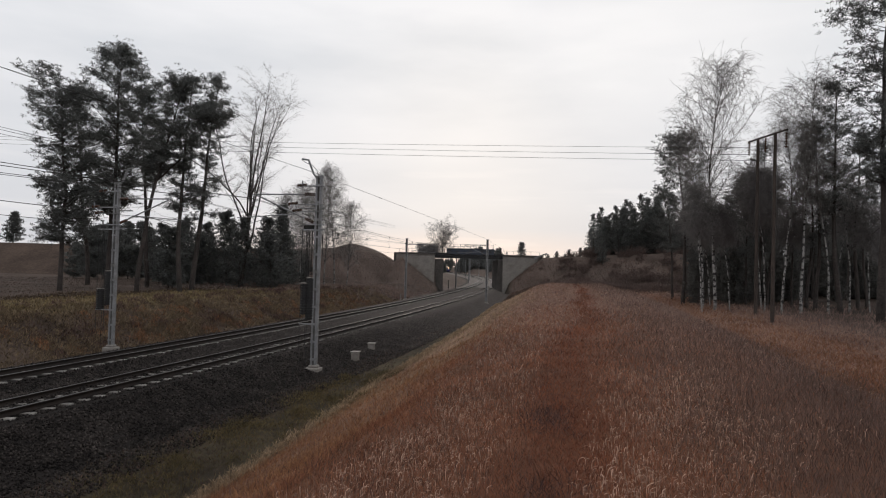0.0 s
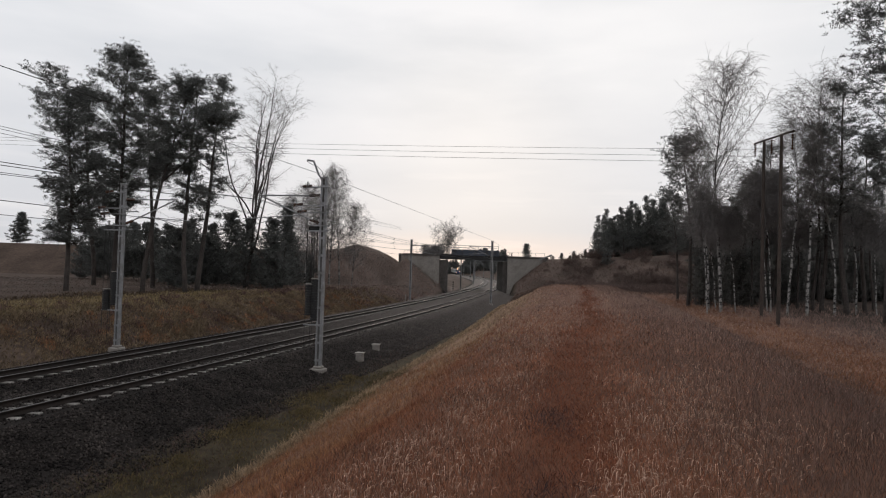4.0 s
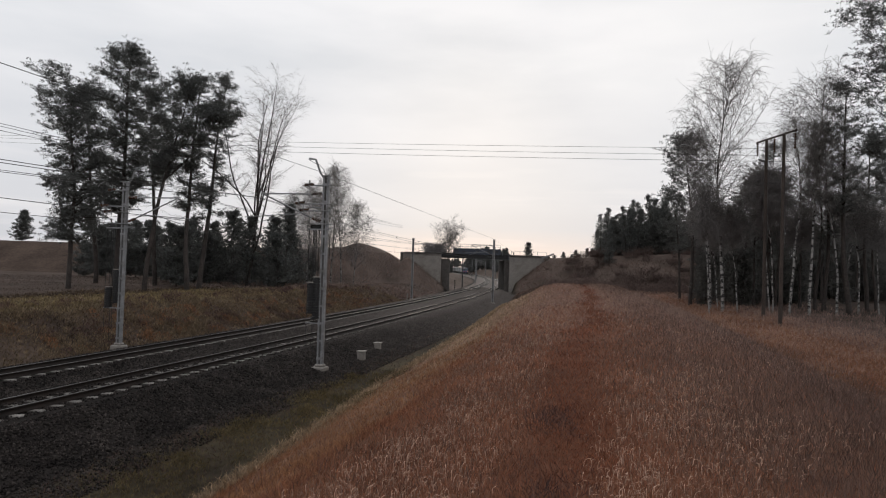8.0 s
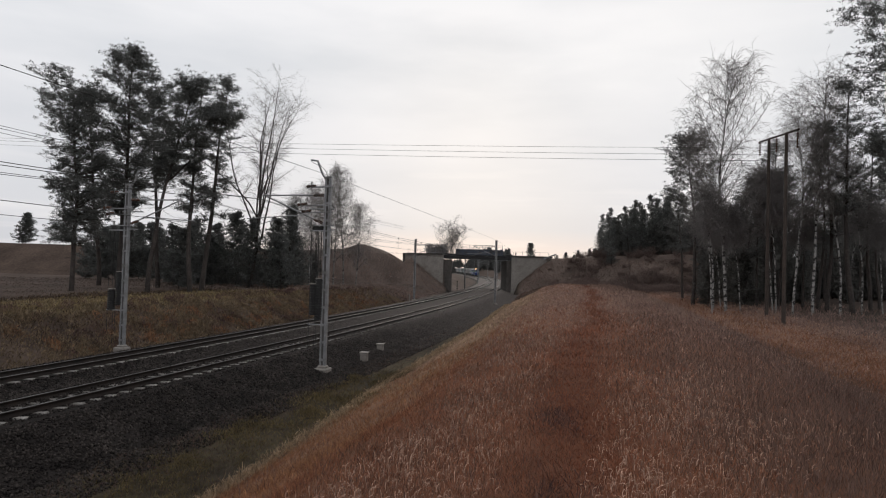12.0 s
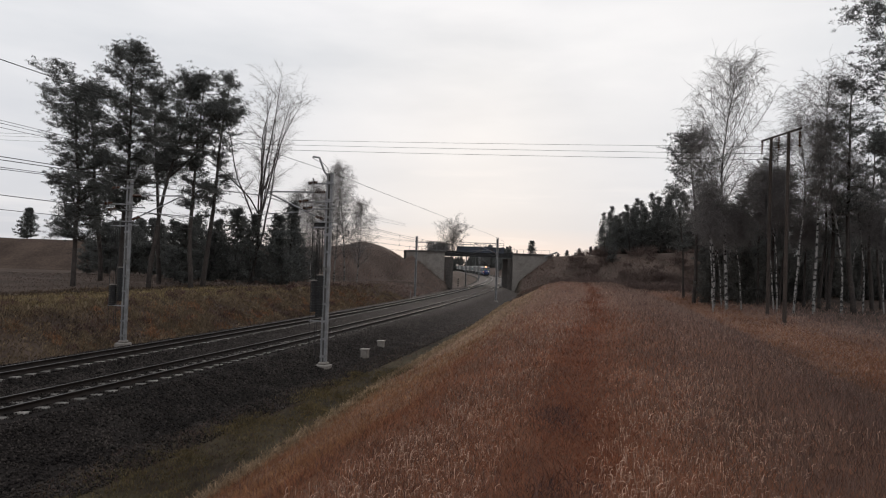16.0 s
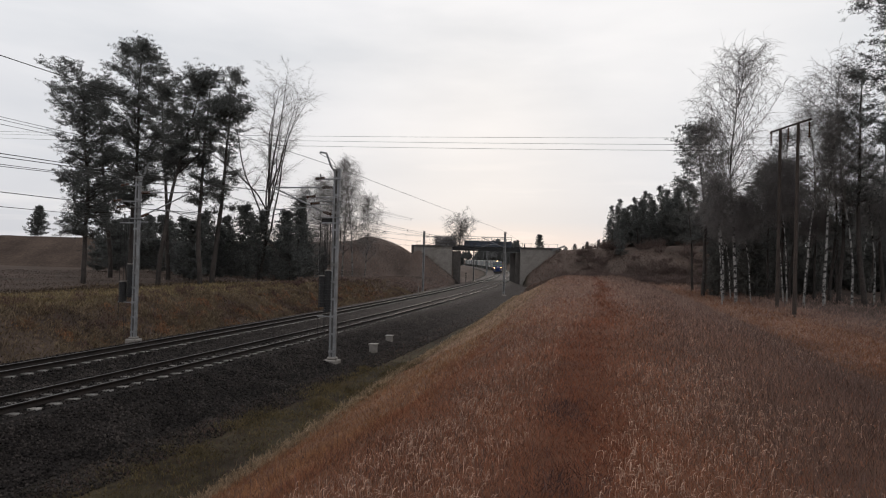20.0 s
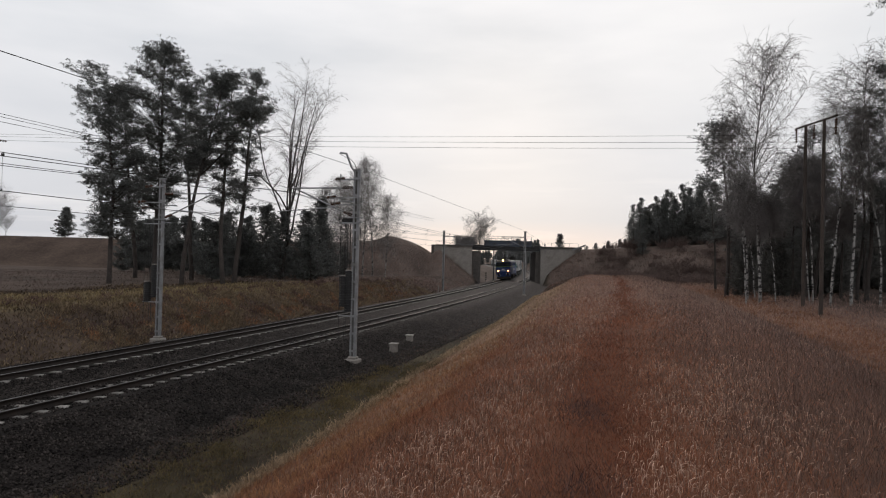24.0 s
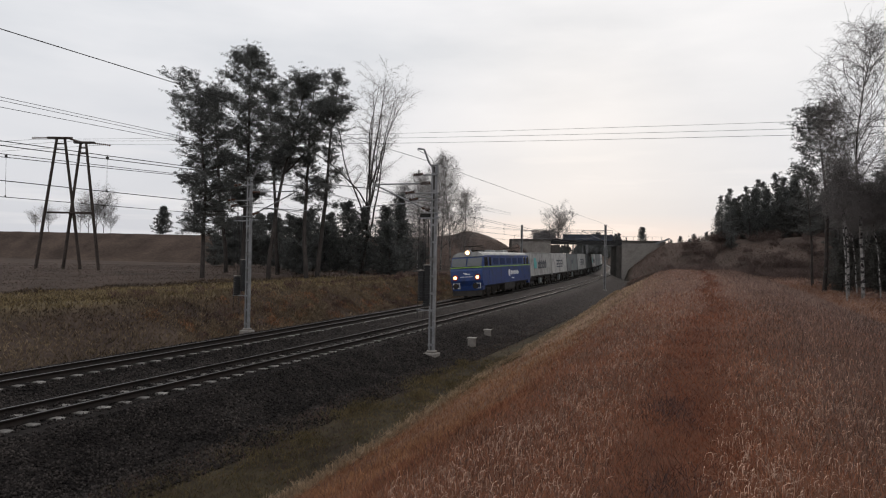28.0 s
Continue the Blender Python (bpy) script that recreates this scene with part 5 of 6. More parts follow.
crash_barrier()


# ---- small lineside things ----
def cable_box(s, l, turn):
    q = on_line(s, l)
    t = thing("cable_pit", "pale concrete cable pit with a flat lid beside the ballast", "cable pit", "cable pits", Matrix.Translation((q.x, q.y, max(ground_z(q.x, q.y), -0.72))) @ pose(0, 0, 0, 0, 0, turn))
    part("body", Shape().box(0, 0, 0.12, 0.34, 0.34, 0.44, 0.03), M["concrete"], t)
    part("lid", Shape().box(0, 0, 0.37, 0.43, 0.43, 0.06, 0.02), M["concrete"], t, "pale concrete lid")


cable_box(29.2, -3.15, -12)
cable_box(32.8, -2.75, -10)


def lineside_post(s, l, h, label, stripes=False):
    q = on_line(s, l)
    t = thing("marker_post", label, "marker post", m=Matrix.Translation((q.x, q.y, max(ground_z(q.x, q.y), -0.8))))
    part("post", Shape().box(0, 0, h / 2, 0.16, 0.12, h, 0.02), M["concrete"], t)
    if stripes:
        for i in range(4):
            part("stripe", Shape().box(0, -0.07, h * (0.3 + 0.2 * i), 0.26, 0.02, 0.16), M["dark_steel"], t, "black stripe")


lineside_post(86.5, 9.6, 0.9, "small white marker post at the foot of the bank")
lineside_post(128.0, 8.6, 2.2, "black and white striped clearance post under the bridge", True)


# ---- the freight train ----
TRAIN = []          # (thing, distance of its middle behind the nose)
M.update({
    "loco_blue": material("dark_blue_loco_paint", (0.013, 0.037, 0.145), (0.021, 0.057, 0.21), 0.45, 0, 6, 0.8, 0.03, (0.02, 0.025, 0.05), 1.2, spec=0.5),
    "loco_roof": material("pale_grey_loco_roof", (0.24, 0.245, 0.24), (0.40, 0.405, 0.40), 0.6, 0, 6, 0.8, 0.05, (0.16, 0.15, 0.14), 1.5),
    "loco_green": material("lime_green_stripe", (0.22, 0.38, 0.08), (0.30, 0.47, 0.12), 0.5, 0, 6, 1, 0),
    "dark_glass": material("shaded_side_glass", (0.012, 0.014, 0.016), (0.022, 0.024, 0.027), 0.15, 0, 3, 1, 0, spec=0.5),
    "glass": material("dark_cab_glass", (0.035, 0.042, 0.046), (0.055, 0.062, 0.066), 0.12, 0, 3, 1, 0, spec=0.9),
    "under": material("grimy_running_gear", (0.018, 0.016, 0.015), (0.05, 0.043, 0.038), 0.8, 0.2, 12, 2, 0.3),
    "white_mark": material("white_paint_mark", (0.62, 0.63, 0.65), (0.75, 0.76, 0.77), 0.6, 0, 6, 1, 0),
    "teal_mark": material("teal_paint_mark", (0.10, 0.36, 0.36), (0.15, 0.45, 0.44), 0.6, 0, 6, 1, 0),
    "dark_mark": material("dark_paint_mark", (0.06, 0.065, 0.075), (0.10, 0.105, 0.115), 0.7, 0, 6, 1, 0),
    "box_white": material("dull_white_container", (0.36, 0.35, 0.335), (0.48, 0.465, 0.445), 0.75, 0, 5, 0.6, 0.05, (0.17, 0.16, 0.15), 0.9, vary=0.12),
    "box_grey": material("grey_container", (0.12, 0.118, 0.118), (0.175, 0.172, 0.17), 0.75, 0, 5, 0.6, 0.05, (0.15, 0.20, 0.19), 0.9, vary=0.2),
    "loco_grille": material("dusty_dark_blue_grille", (0.010, 0.022, 0.07), (0.018, 0.035, 0.11), 0.7, 0, 14, 2, 0.2),
    "lamp": lamp_material("lit_headlamp", (1.0, 0.45, 0.18), 12.0),
    # red flare around the lit lamps, put into the rim's colour
    "lamp_ring": material("red_lamp_ring", (0.30, 0.035, 0.025), (0.40, 0.05, 0.035), 0.5, 0, 6, 1, 0),
})


def wheelset(parent, x, r=0.60):
    w = part("wheelset", Shape().tube([(x, -0.75, r), (x, 0.75, r)], 0.08, 8), M["under"], parent)
    for y in (-0.75, 0.75):
        part("wheel", Shape().tube([(x, y - 0.065, r), (x, y + 0.065, r)], r, 20), M["under"], w)


def locomotive():
    t = thing("electric_locomotive", "dark blue electric locomotive with lit headlamps hauling containers", "locomotive")
    # x forward, 19.2 m over buffers
    L, W = 8.45, 1.44
    side = [(-L, 1.05), (L - 0.15, 1.05), (L + 0.12, 1.5), (L + 0.1, 2.35), (L - 0.45, 3.45), (L - 0.7, 3.62), (-L + 0.7, 3.62), (-L + 0.45, 3.45), (-L - 0.1, 2.35), (-L - 0.12, 1.5)]
    body = part("body", Shape().prism(side, "y", -W, W), M["loco_blue"], t)
    roof = [(-W + 0.02, 3.55), (-W + 0.22, 3.80), (-0.8, 3.95), (0.8, 3.95), (W - 0.22, 3.80), (W - 0.02, 3.55)]
    part("roof", Shape().prism(roof, "x", -L + 0.5, L - 0.5), M["loco_roof"], t, "pale grey roof")
    for y in (-W - 0.008, W + 0.008):
        part("stripe", Shape().box(0, y, 2.62, 2 * L - 0.5, 0.016, 0.09), M["loco_green"], body, "thin lime green stripe")
    for e in (-1, 1):
        part("front_stripe", Shape().box(e * (L + 0.03), 0, 2.62, 0.09, 2 * W, 0.09), M["loco_green"], body)
        for y in (-0.70, 0.70):
            part("windscreen", Shape().box(e * 0.03, y, 0.03, 0.05, 1.30, 0.84, 0.02), M["glass"], body, "dark cab windscreen", m=pose(e * (L - 0.17), 0, 3.02, 0, -e * 26.6, 0))
        for y in (-W - 0.006, W + 0.006):
            for x in (L - 1.05, L - 2.25):
                part("cab_window", Shape().box(e * x, y, 3.07, 0.86 if x > L - 1.5 else 0.56, 0.02, 0.76, 0.01), M["dark_glass"], body, "dark side window")
            part("cab_door", Shape().box(e * (L - 2.25), y * 0.999, 2.25, 0.70, 0.02, 2.0, 0.01), M["loco_blue"], body)
        for y in (-1.0, 1.0):
            # rim widened and coloured red to imitate the lamp's flare
            h = part("headlamp", Shape().tube([(e * (L + 0.05), y, 1.78), (e * (L + 0.17), y, 1.78)], 0.25, 16), M["lamp_ring"], body, "round headlamp, the red flare around it painted on its rim")
            if e > 0:
                part("lens", Shape().tube([(L + 0.16, y, 1.78), (L + 0.20, y, 1.78)], 0.125, 16), M["lamp"], h, "bright lit lens")
            part("buffer", Shape().tube([(e * (L + 0.05), y * 0.875, 1.06), (e * (L + 0.45), y * 0.875, 1.06)], 0.09, 8).tube([(e * (L + 0.45), y * 0.875, 1.06), (e * (L + 0.52), y * 0.875, 1.06)], 0.24, 14), M["under"], t)
            part("buffer_frame", Shape().box(e * (L + 0.14), y * 0.93, 1.27, 0.03, 0.62, 0.05).box(e * (L + 0.14), y * 0.93, 0.86, 0.03, 0.62, 0.05).box(e * (L + 0.14), y * 0.93 - 0.29, 1.065, 0.03, 0.05, 0.4).box(e * (L + 0.14), y * 0.93 + 0.29, 1.065, 0.03, 0.05, 0.4), M["white_mark"], body, "white painted outline")
        part("front_skirt", Shape().prism([(e * (L - 0.7), 0.74), (e * (L - 0.02), 0.66), (e * (L + 0.10), 1.05), (e * (L - 0.7), 1.05)], "y", -1.36, 1.36), M["loco_blue"], t, "dark blue front skirt")
        if e > 0:
            h = part("headlamp", Shape().tube([(L - 0.85, 0, 3.90), (L - 0.45, 0, 3.90)], 0.27, 16), M["loco_roof"], body)
            part("lens", Shape().tube([(L - 0.46, 0, 3.90), (L - 0.42, 0, 3.90)], 0.16, 16), M["lamp"], h, "bright lit lens")
        part("snow_plough", Shape().prism([(e * (L - 0.1), 0.2), (e * (L + 0.22), 0.22), (e * (L + 0.04), 0.66), (e * (L - 0.1), 0.66)], "y", -1.3, 1.3), M["under"], t)
    part("front_mark", Shape().box(L + 0.125, 0.10, 2.05, 0.02, 0.50, 0.07).box(L + 0.125, -0.12, 2.14, 0.02, 0.32, 0.07).box(L + 0.13, 0, 1.83, 0.02, 1.15, 0.05), M["white_mark"], body, "small pale emblem")
    for y, e in ((W + 0.01, 1), (-W - 0.01, -1)):
        s = Shape()
        s.tube([(0, y - 0.004 * e, 1.95), (0, y + 0.006 * e, 1.95)], 0.34, 14)
        for i in range(8):
            s.box(-e * (0.65 + i * 0.38), y, 1.95, 0.29, 0.014, 0.40 - 0.05 * (i % 3))
        part("side_mark", s, M["white_mark"], body, "white company mark")
        part("side_bar", Shape().box(-e * 1.2, y, 1.42, 1.0, 0.012, 0.10), M["white_mark"], body)
        for i in range(5):
            part("side_grille", Shape().box(-4.4 + i * 2.2, y, 3.08, 1.5, 0.02, 0.56, 0.008), M["loco_grille"], body, "dark side grille")
    for e in (-1, 1):
        bg = part("bogie", Shape().box(e * 5.1, -1.08, 0.72, 5.2, 0.16, 0.36, 0.04).box(e * 5.1, 1.08, 0.72, 5.2, 0.16, 0.36, 0.04).box(e * 5.1, 0, 0.85, 1.0, 2.2, 0.3, 0.03), M["under"], t)
        for d in (-1.75, 0, 1.75):
            wheelset(bg, e * 5.1 + d, 0.62)
            for y in (-1.17, 1.17):
                part("axle_box", Shape().box(e * 5.1 + d, y, 0.62, 0.42, 0.2, 0.36, 0.05), M["under"], bg)
    part("battery_box", Shape().box(0, -1.2, 0.72, 3.6, 0.5, 0.7, 0.05).box(0, 1.2, 0.72, 3.6, 0.5, 0.7, 0.05), M["under"], t)
    part("frame", Shape().box(0, 0, 1.0, 2 * L, 2.7, 0.14), M["under"], t)
    for e in (-1, 1):
        pn = Shape()
        for y in (-0.55, 0.55):
            pn.tube([(e * 6.6, y, 4.10), (e * 4.5, y * 0.9, 4.32), (e * 6.4, y * 0.8, 4.46)], 0.03, 6)
            pn.tube([(e * 6.9, y, 3.92), (e * 6.9, y, 4.14)], 0.05, 6).tube([(e * 5.0, y, 3.92), (e * 5.0, y, 4.14)], 0.05, 6)
        pn.box(e * 6.4, 0, 4.48, 0.3, 1.7, 0.05).box(e * 5.9, 0, 4.10, 2.2, 1.2, 0.05)
        part("pantograph", pn, M["under"], t, "folded pantograph")
        part("roof_box", Shape().box(e * 2.2, 0, 4.05, 1.8, 1.1, 0.24, 0.03), M["loco_roof"], t)
    TRAIN.append((t, 9.0))


def wagon():
    t = thing("container_wagon", "flat container wagon with grimy bogies", "wagon", "container wagons")
    h = 6.15
    fr = part("frame", Shape().box(0, -1.0, 1.0, 2 * h, 0.16, 0.34, 0.02).box(0, 1.0, 1.0, 2 * h, 0.16, 0.34, 0.02).box(0, 0, 1.0, 2 * h, 0.4, 0.25, 0.02), M["under"], t)
    for x in (-6.3, -2.0, 2.0, 6.3):
        part("cross_member", Shape().box(x, 0, 1.02, 0.25, 2.5, 0.22), M["under"], fr)
    for e in (-1, 1):
        part("end_sill", Shape().box(e * h, 0, 1.02, 0.16, 2.5, 0.36, 0.02), M["under"], t)
        for y in (-0.875, 0.875):
            part("buffer", Shape().tube([(e * h, y, 1.02), (e * (h + 0.3), y, 1.02)], 0.12, 8), M["under"], t)
        bg = part("bogie", Shape().box(e * 4.7, -1.0, 0.58, 2.5, 0.14, 0.28, 0.04).box(e * 4.7, 1.0, 0.58, 2.5, 0.14, 0.28, 0.04), M["under"], t)
        for d in (-0.9, 0.9):
            wheelset(bg, e * 4.7 + d, 0.46)
    for y in (-1.15, 1.15):
        part("equipment_box", Shape().box(0.6, y, 0.72, 0.9, 0.25, 0.6, 0.03), M["box_grey"], t, "pale equipment box")
    return t


def container(mat, label, mark):
    t = thing("shipping_container", label, "container", "containers on the train")
    L, W, H = 6.04, 1.22, 2.75
    # corrugated side walls
    for e in (-1, 1):
        sh = Shape()
        n = 44
        pts = []
        for i in range(n):
            x = -L + 0.12 + (2 * L - 0.24) * i / (n - 1)
            pts.append((x, e * (W - (0.0 if (i // 2) % 2 else 0.035))))
        poly = pts + [(L - 0.12, e * (W - 0.09)), (-L + 0.12, e * (W - 0.09))]
        sh.prism(poly, "z", 0.12, H - 0.1)
        part("side_wall", sh, mat, t)
    part("roof", Shape().box(0, 0, H - 0.04, 2 * L, 2 * W, 0.08, 0.02), mat, t)
    part("floor", Shape().box(0, 0, 0.07, 2 * L, 2 * W, 0.14, 0.01), M["under"], t)
    for e in (-1, 1):
        part("end_wall", Shape().box(e * (L - 0.04), 0, H / 2, 0.08, 2 * W, H - 0.1, 0.02), mat, t)
        for y in (-W + 0.06, W - 0.06):
            part("corner_post", Shape().box(e * (L - 0.07), y, H / 2, 0.15, 0.13, H + 0.01, 0.01), mat, t)
    for e in (-1, 1):
        y = e * (W + 0.012)
        if mark == "wide":
            part("mark", Shape().box(e * 3.6, y, 1.55, 1.0, 0.02, 1.2).box(e * 3.0, y, 1.35, 0.6, 0.021, 0.8), M["teal_mark"], t, "teal emblem")
            s = Shape()
            for i in range(4):
                x = e * (1.5 - i * 1.25)
                s.box(x, y, 1.55, 0.95, 0.02, 0.22).box(x - 0.40, y, 1.4, 0.2, 0.021, 0.95).box(x + 0.36, y, 1.35, 0.18, 0.021, 0.7).box(x, y, 1.0, 0.9, 0.022, 0.16)
            part("lettering", s, M["dark_mark"], t, "dark broad lettering bars")
        elif mark == "square":
            s = Shape()
            for i in range(3):
                x = e * (1.9 - i * 1.7)
                s.box(x, y, 1.75, 1.3, 0.02, 0.2).box(x, y, 1.3, 1.3, 0.02, 0.2).box(x - 0.5, y, 1.5, 0.25, 0.021, 0.75).box(x, y, 0.95, 1.3, 0.02, 0.18)
            part("lettering", s, M["dark_mark"], t, "dark square lettering bars")
        else:
            part("mark", Shape().box(e * 0.5, y, 1.5, 1.6, 0.02, 0.6), M["dark_mark"], t)
    return t


def build_train():
    locomotive()
    w0 = wagon()
    boxes = [container(M["box_white"], "dull white corrugated shipping container with dark lettering", "wide"),
             container(M["box_white"], "dull white corrugated shipping container with a square mark", "square"),
             container(M["box_grey"], "grey corrugated shipping container", "plain")]
    order = [0, 1, 2, 1, 2, 0, 2, 2, 1, 0, 2, 1, 0, 2, 2, 0, 1, 2, 0, 2, 1, 0, 2, 1]
    used = set()
    for i, k in enumerate(order):
        w = w0 if i == 0 else copy_thing(w0, Matrix())
        c = boxes[k] if k not in used else copy_thing(boxes[k], Matrix())
        used.add(k)
        d = 18.1 + 6.45 + i * 12.9
        TRAIN.append((w, d))
        TRAIN.append((c, d))


build_train()


def nose(t):
    """Arc length of the train's nose at t seconds."""
    u = 28.0 - t
    return 50.413 + 19.4603 * u - 0.07664 * u * u


def motions():
    for ob, behind in TRAIN:
        rows = []
        lift = 1.20 if ob.name.startswith("shipping") else 0.0
        for i in range(29):
            s = nose(i) + behind
            h = heading(s)
            m = Matrix.Translation(on_line(s, GAP + 0.75, CANT / 2)) @ pose(0, 0, 0, 0, 0, -90 - math.degrees(h)) @ pose(0, 0, lift, -TILT, 0, 0)
            rows.append((i, m))
        walk(ob, rows)


# ---- grass ----
def wedge(rng, n, near, far, left, right, power=1.0):
    """Points thinning out with distance within a fan seen from the camera."""
    r = near * (far / near) ** (rng.random(n) ** power)
    a = np.radians(left + (right - left) * rng.random(n))
    return r * np.sin(a), r * np.cos(a), r


def berm_edge(s):
    return -np.interp(s, [-60, 10, 24, 46, 68, 92, 110], [7.4, 7.2, 6.2, 5.4, 4.6, 4.2, 4.0])


M["red_blade"] = material("dry_reddish_grass", (0.132, 0.053, 0.029), (0.300, 0.127, 0.070), 0.9, 0, 2.0, 0.45, 0, islands=0.6)
M["pale_blade"] = material("pale_dead_grass", (0.22, 0.135, 0.096), (0.50, 0.335, 0.25), 0.9, 0, 2.0, 0.3, 0, islands=0.6)
M["olive_blade"] = material("dull_olive_grass", (0.038, 0.026, 0.017), (0.092, 0.061, 0.037), 0.9, 0, 2.0, 0.3, 0, islands=0.45)
M["straw_blade"] = material("straw_brown_grass", (0.095, 0.068, 0.042), (0.215, 0.156, 0.096), 0.9, 0, 2.0, 0.3, 0, islands=0.4)


def strands(name, x, y, lift, length, width, mat, label, lean=0.5, seed=5):
    """Short fine strands of matted grass: the ends that catch the light, at all heights of the sward."""
    rng = np.random.default_rng(seed)
    n = len(x)
    p = np.stack([x, y, terrain(x, y) + lift * rng.random(n)], 1)
    d = unit_rows(np.concatenate([rng.normal(0, lean, (n, 2)), np.ones((n, 1))], 1))
    w = unit_rows(np.cross(d, rng.normal(0, 1, (n, 3)))) * width[:, None]
    ln = (length * (0.5 + rng.random(n)))[:, None]
    curl = unit_rows(rng.normal(0, 1, (n, 3)) * np.array([1, 1, 0.2])) * ln * 0.25
    v = np.stack([p - w * 0.5, p + w * 0.5, p + d * ln * 0.6 + w, p + d * ln + curl, p + d * ln * 0.6 - w * 0.6], 1).reshape(-1, 3)
    b = np.arange(n)[:, None] * 5
    me = fast_mesh(name, v, [b + np.array([[0, 1, 2, 4]]), b + np.array([[4, 2, 3]])], mat)
    return tagged(new(name, me), label, "grass", kind="stuff")


M["path_blade"] = material("trodden_orange_brown_grass", (0.118, 0.040, 0.021), (0.232, 0.083, 0.042), 0.9, 0, 2.0, 0.4, 0, islands=0.5)
M["grey_blade"] = material("greyish_seeding_grass", (0.082, 0.051, 0.040), (0.180, 0.117, 0.094), 0.9, 0, 2.0, 0.4, 0, islands=0.5)


def curls(name, x, y, height, width, mat, label, seed=5, start=0.80):
    """Thin stalks whose tips bend over in a hook."""
    rng = np.random.default_rng(seed)
    n = len(x)
    z = terrain(x, y)
    hgt = height * (0.55 + 0.7 * rng.random(n))
    az = rng.random(n) * 2 * np.pi
    hook = np.stack([np.cos(az), np.sin(az), 0 * az], 1) * (0.015 + 0.035 * rng.random(n))[:, None]
    lean = rng.normal(0, 0.10, (n, 3)) * np.array([1, 1, 0])
    up = np.array([[0, 0, 1.0]])
    base = np.stack([x, y, z + hgt * start], 1)
    span = hgt[:, None] * (1 - start)
    ps = [base, base + (up + lean) * span * 0.7, base + (up + lean) * span * 0.93 + hook * 0.35, base + (up + lean) * span + hook * 0.8, base + (up * 0.93 + lean) * span + hook * 1.3]
    side = np.stack([-np.sin(az + 0.8), np.cos(az + 0.8), 0 * az], 1) * width[:, None]
    v = np.stack([q + e * side * k for q, k in zip(ps, (0.6, 0.7, 1.0, 1.3, 0.5)) for e in (-1, 1)], 1).reshape(-1, 3)
    b = np.arange(n)[:, None, None] * 10
    f = np.array([[2 * i, 2 * i + 1, 2 * i + 3, 2 * i + 2] for i in range(4)])[None]
    me = fast_mesh(name, v, [(b + f).reshape(-1, 4)], mat)
    return tagged(new(name, me), label, "grass", kind="stuff")


M["field_blade"] = material("dull_brown_field_grass", (0.060, 0.044, 0.036), (0.120, 0.089, 0.073), 0.9, 0, 2.0, 0.2, 0, islands=0.3)
M["yellow_blade"] = material("yellowish_olive_tussock", (0.062, 0.047, 0.020), (0.150, 0.112, 0.050), 0.9, 0, 2.0, 0.4, 0, islands=0.45)
M["gold_blade"] = material("orange_brown_flat_grass", (0.150, 0.073, 0.036), (0.265, 0.134, 0.070), 0.9, 0, 2.0, 0.4, 0, islands=0.4)
M["tan_blade"] = material("pale_tan_grass", (0.208, 0.146, 0.091), (0.403, 0.293, 0.192), 0.9, 0, 2.0, 0.4, 0, islands=0.6)
M["wine_blade"] = material("dark_wine_brown_stems", (0.058, 0.034, 0.030), (0.12, 0.070, 0.060), 0.9, 0, 2.0, 0.4, 0, islands=0.5)
M["bench_blade"] = material("yellowish_bench_grass", (0.108, 0.080, 0.040), (0.222, 0.166, 0.086), 0.9, 0, 2.0, 0.3, 0, islands=0.35)
M["slope_blade"] = material("dull_grey_brown_grass", (0.125, 0.098, 0.085), (0.24, 0.192, 0.168), 0.9, 0, 2.0, 0.3, 0, islands=0.3)
# greyish shoulder grass in a lighter tone that imitates haze
M["hazed_grey_blade"] = material("ashen_brown_grass", (0.165, 0.112, 0.091), (0.33, 0.228, 0.188), 0.9, 0, 2.0, 0.4, 0, islands=0.4)
M["edge_blade"] = material("dull_pinkish_brown_grass", (0.135, 0.090, 0.075), (0.26, 0.178, 0.150), 0.9, 0, 2.0, 0.4, 0, islands=0.4)
M["orange_blade"] = material("orange_dead_grass", (0.180, 0.085, 0.040), (0.345, 0.172, 0.085), 0.9, 0, 2.0, 0.4, 0, islands=0.4)
# reddish grass paled in its colour to stand for haze
M["hazed_blade"] = material("faded_pinkish_grass", (0.235, 0.150, 0.118), (0.42, 0.282, 0.225), 0.9, 0, 2.0, 0.4, 0, islands=0.3)


def weedy(x, y):
    """Two dark patches of weeds beside the path."""
    return np.exp(-(((x - 1.25) / 0.30) ** 2 + ((y - 6.95) / 0.55) ** 2)) + 0.6 * np.exp(-(((x - 0.8) / 0.25) ** 2 + ((y - 4.4) / 0.3) ** 2))


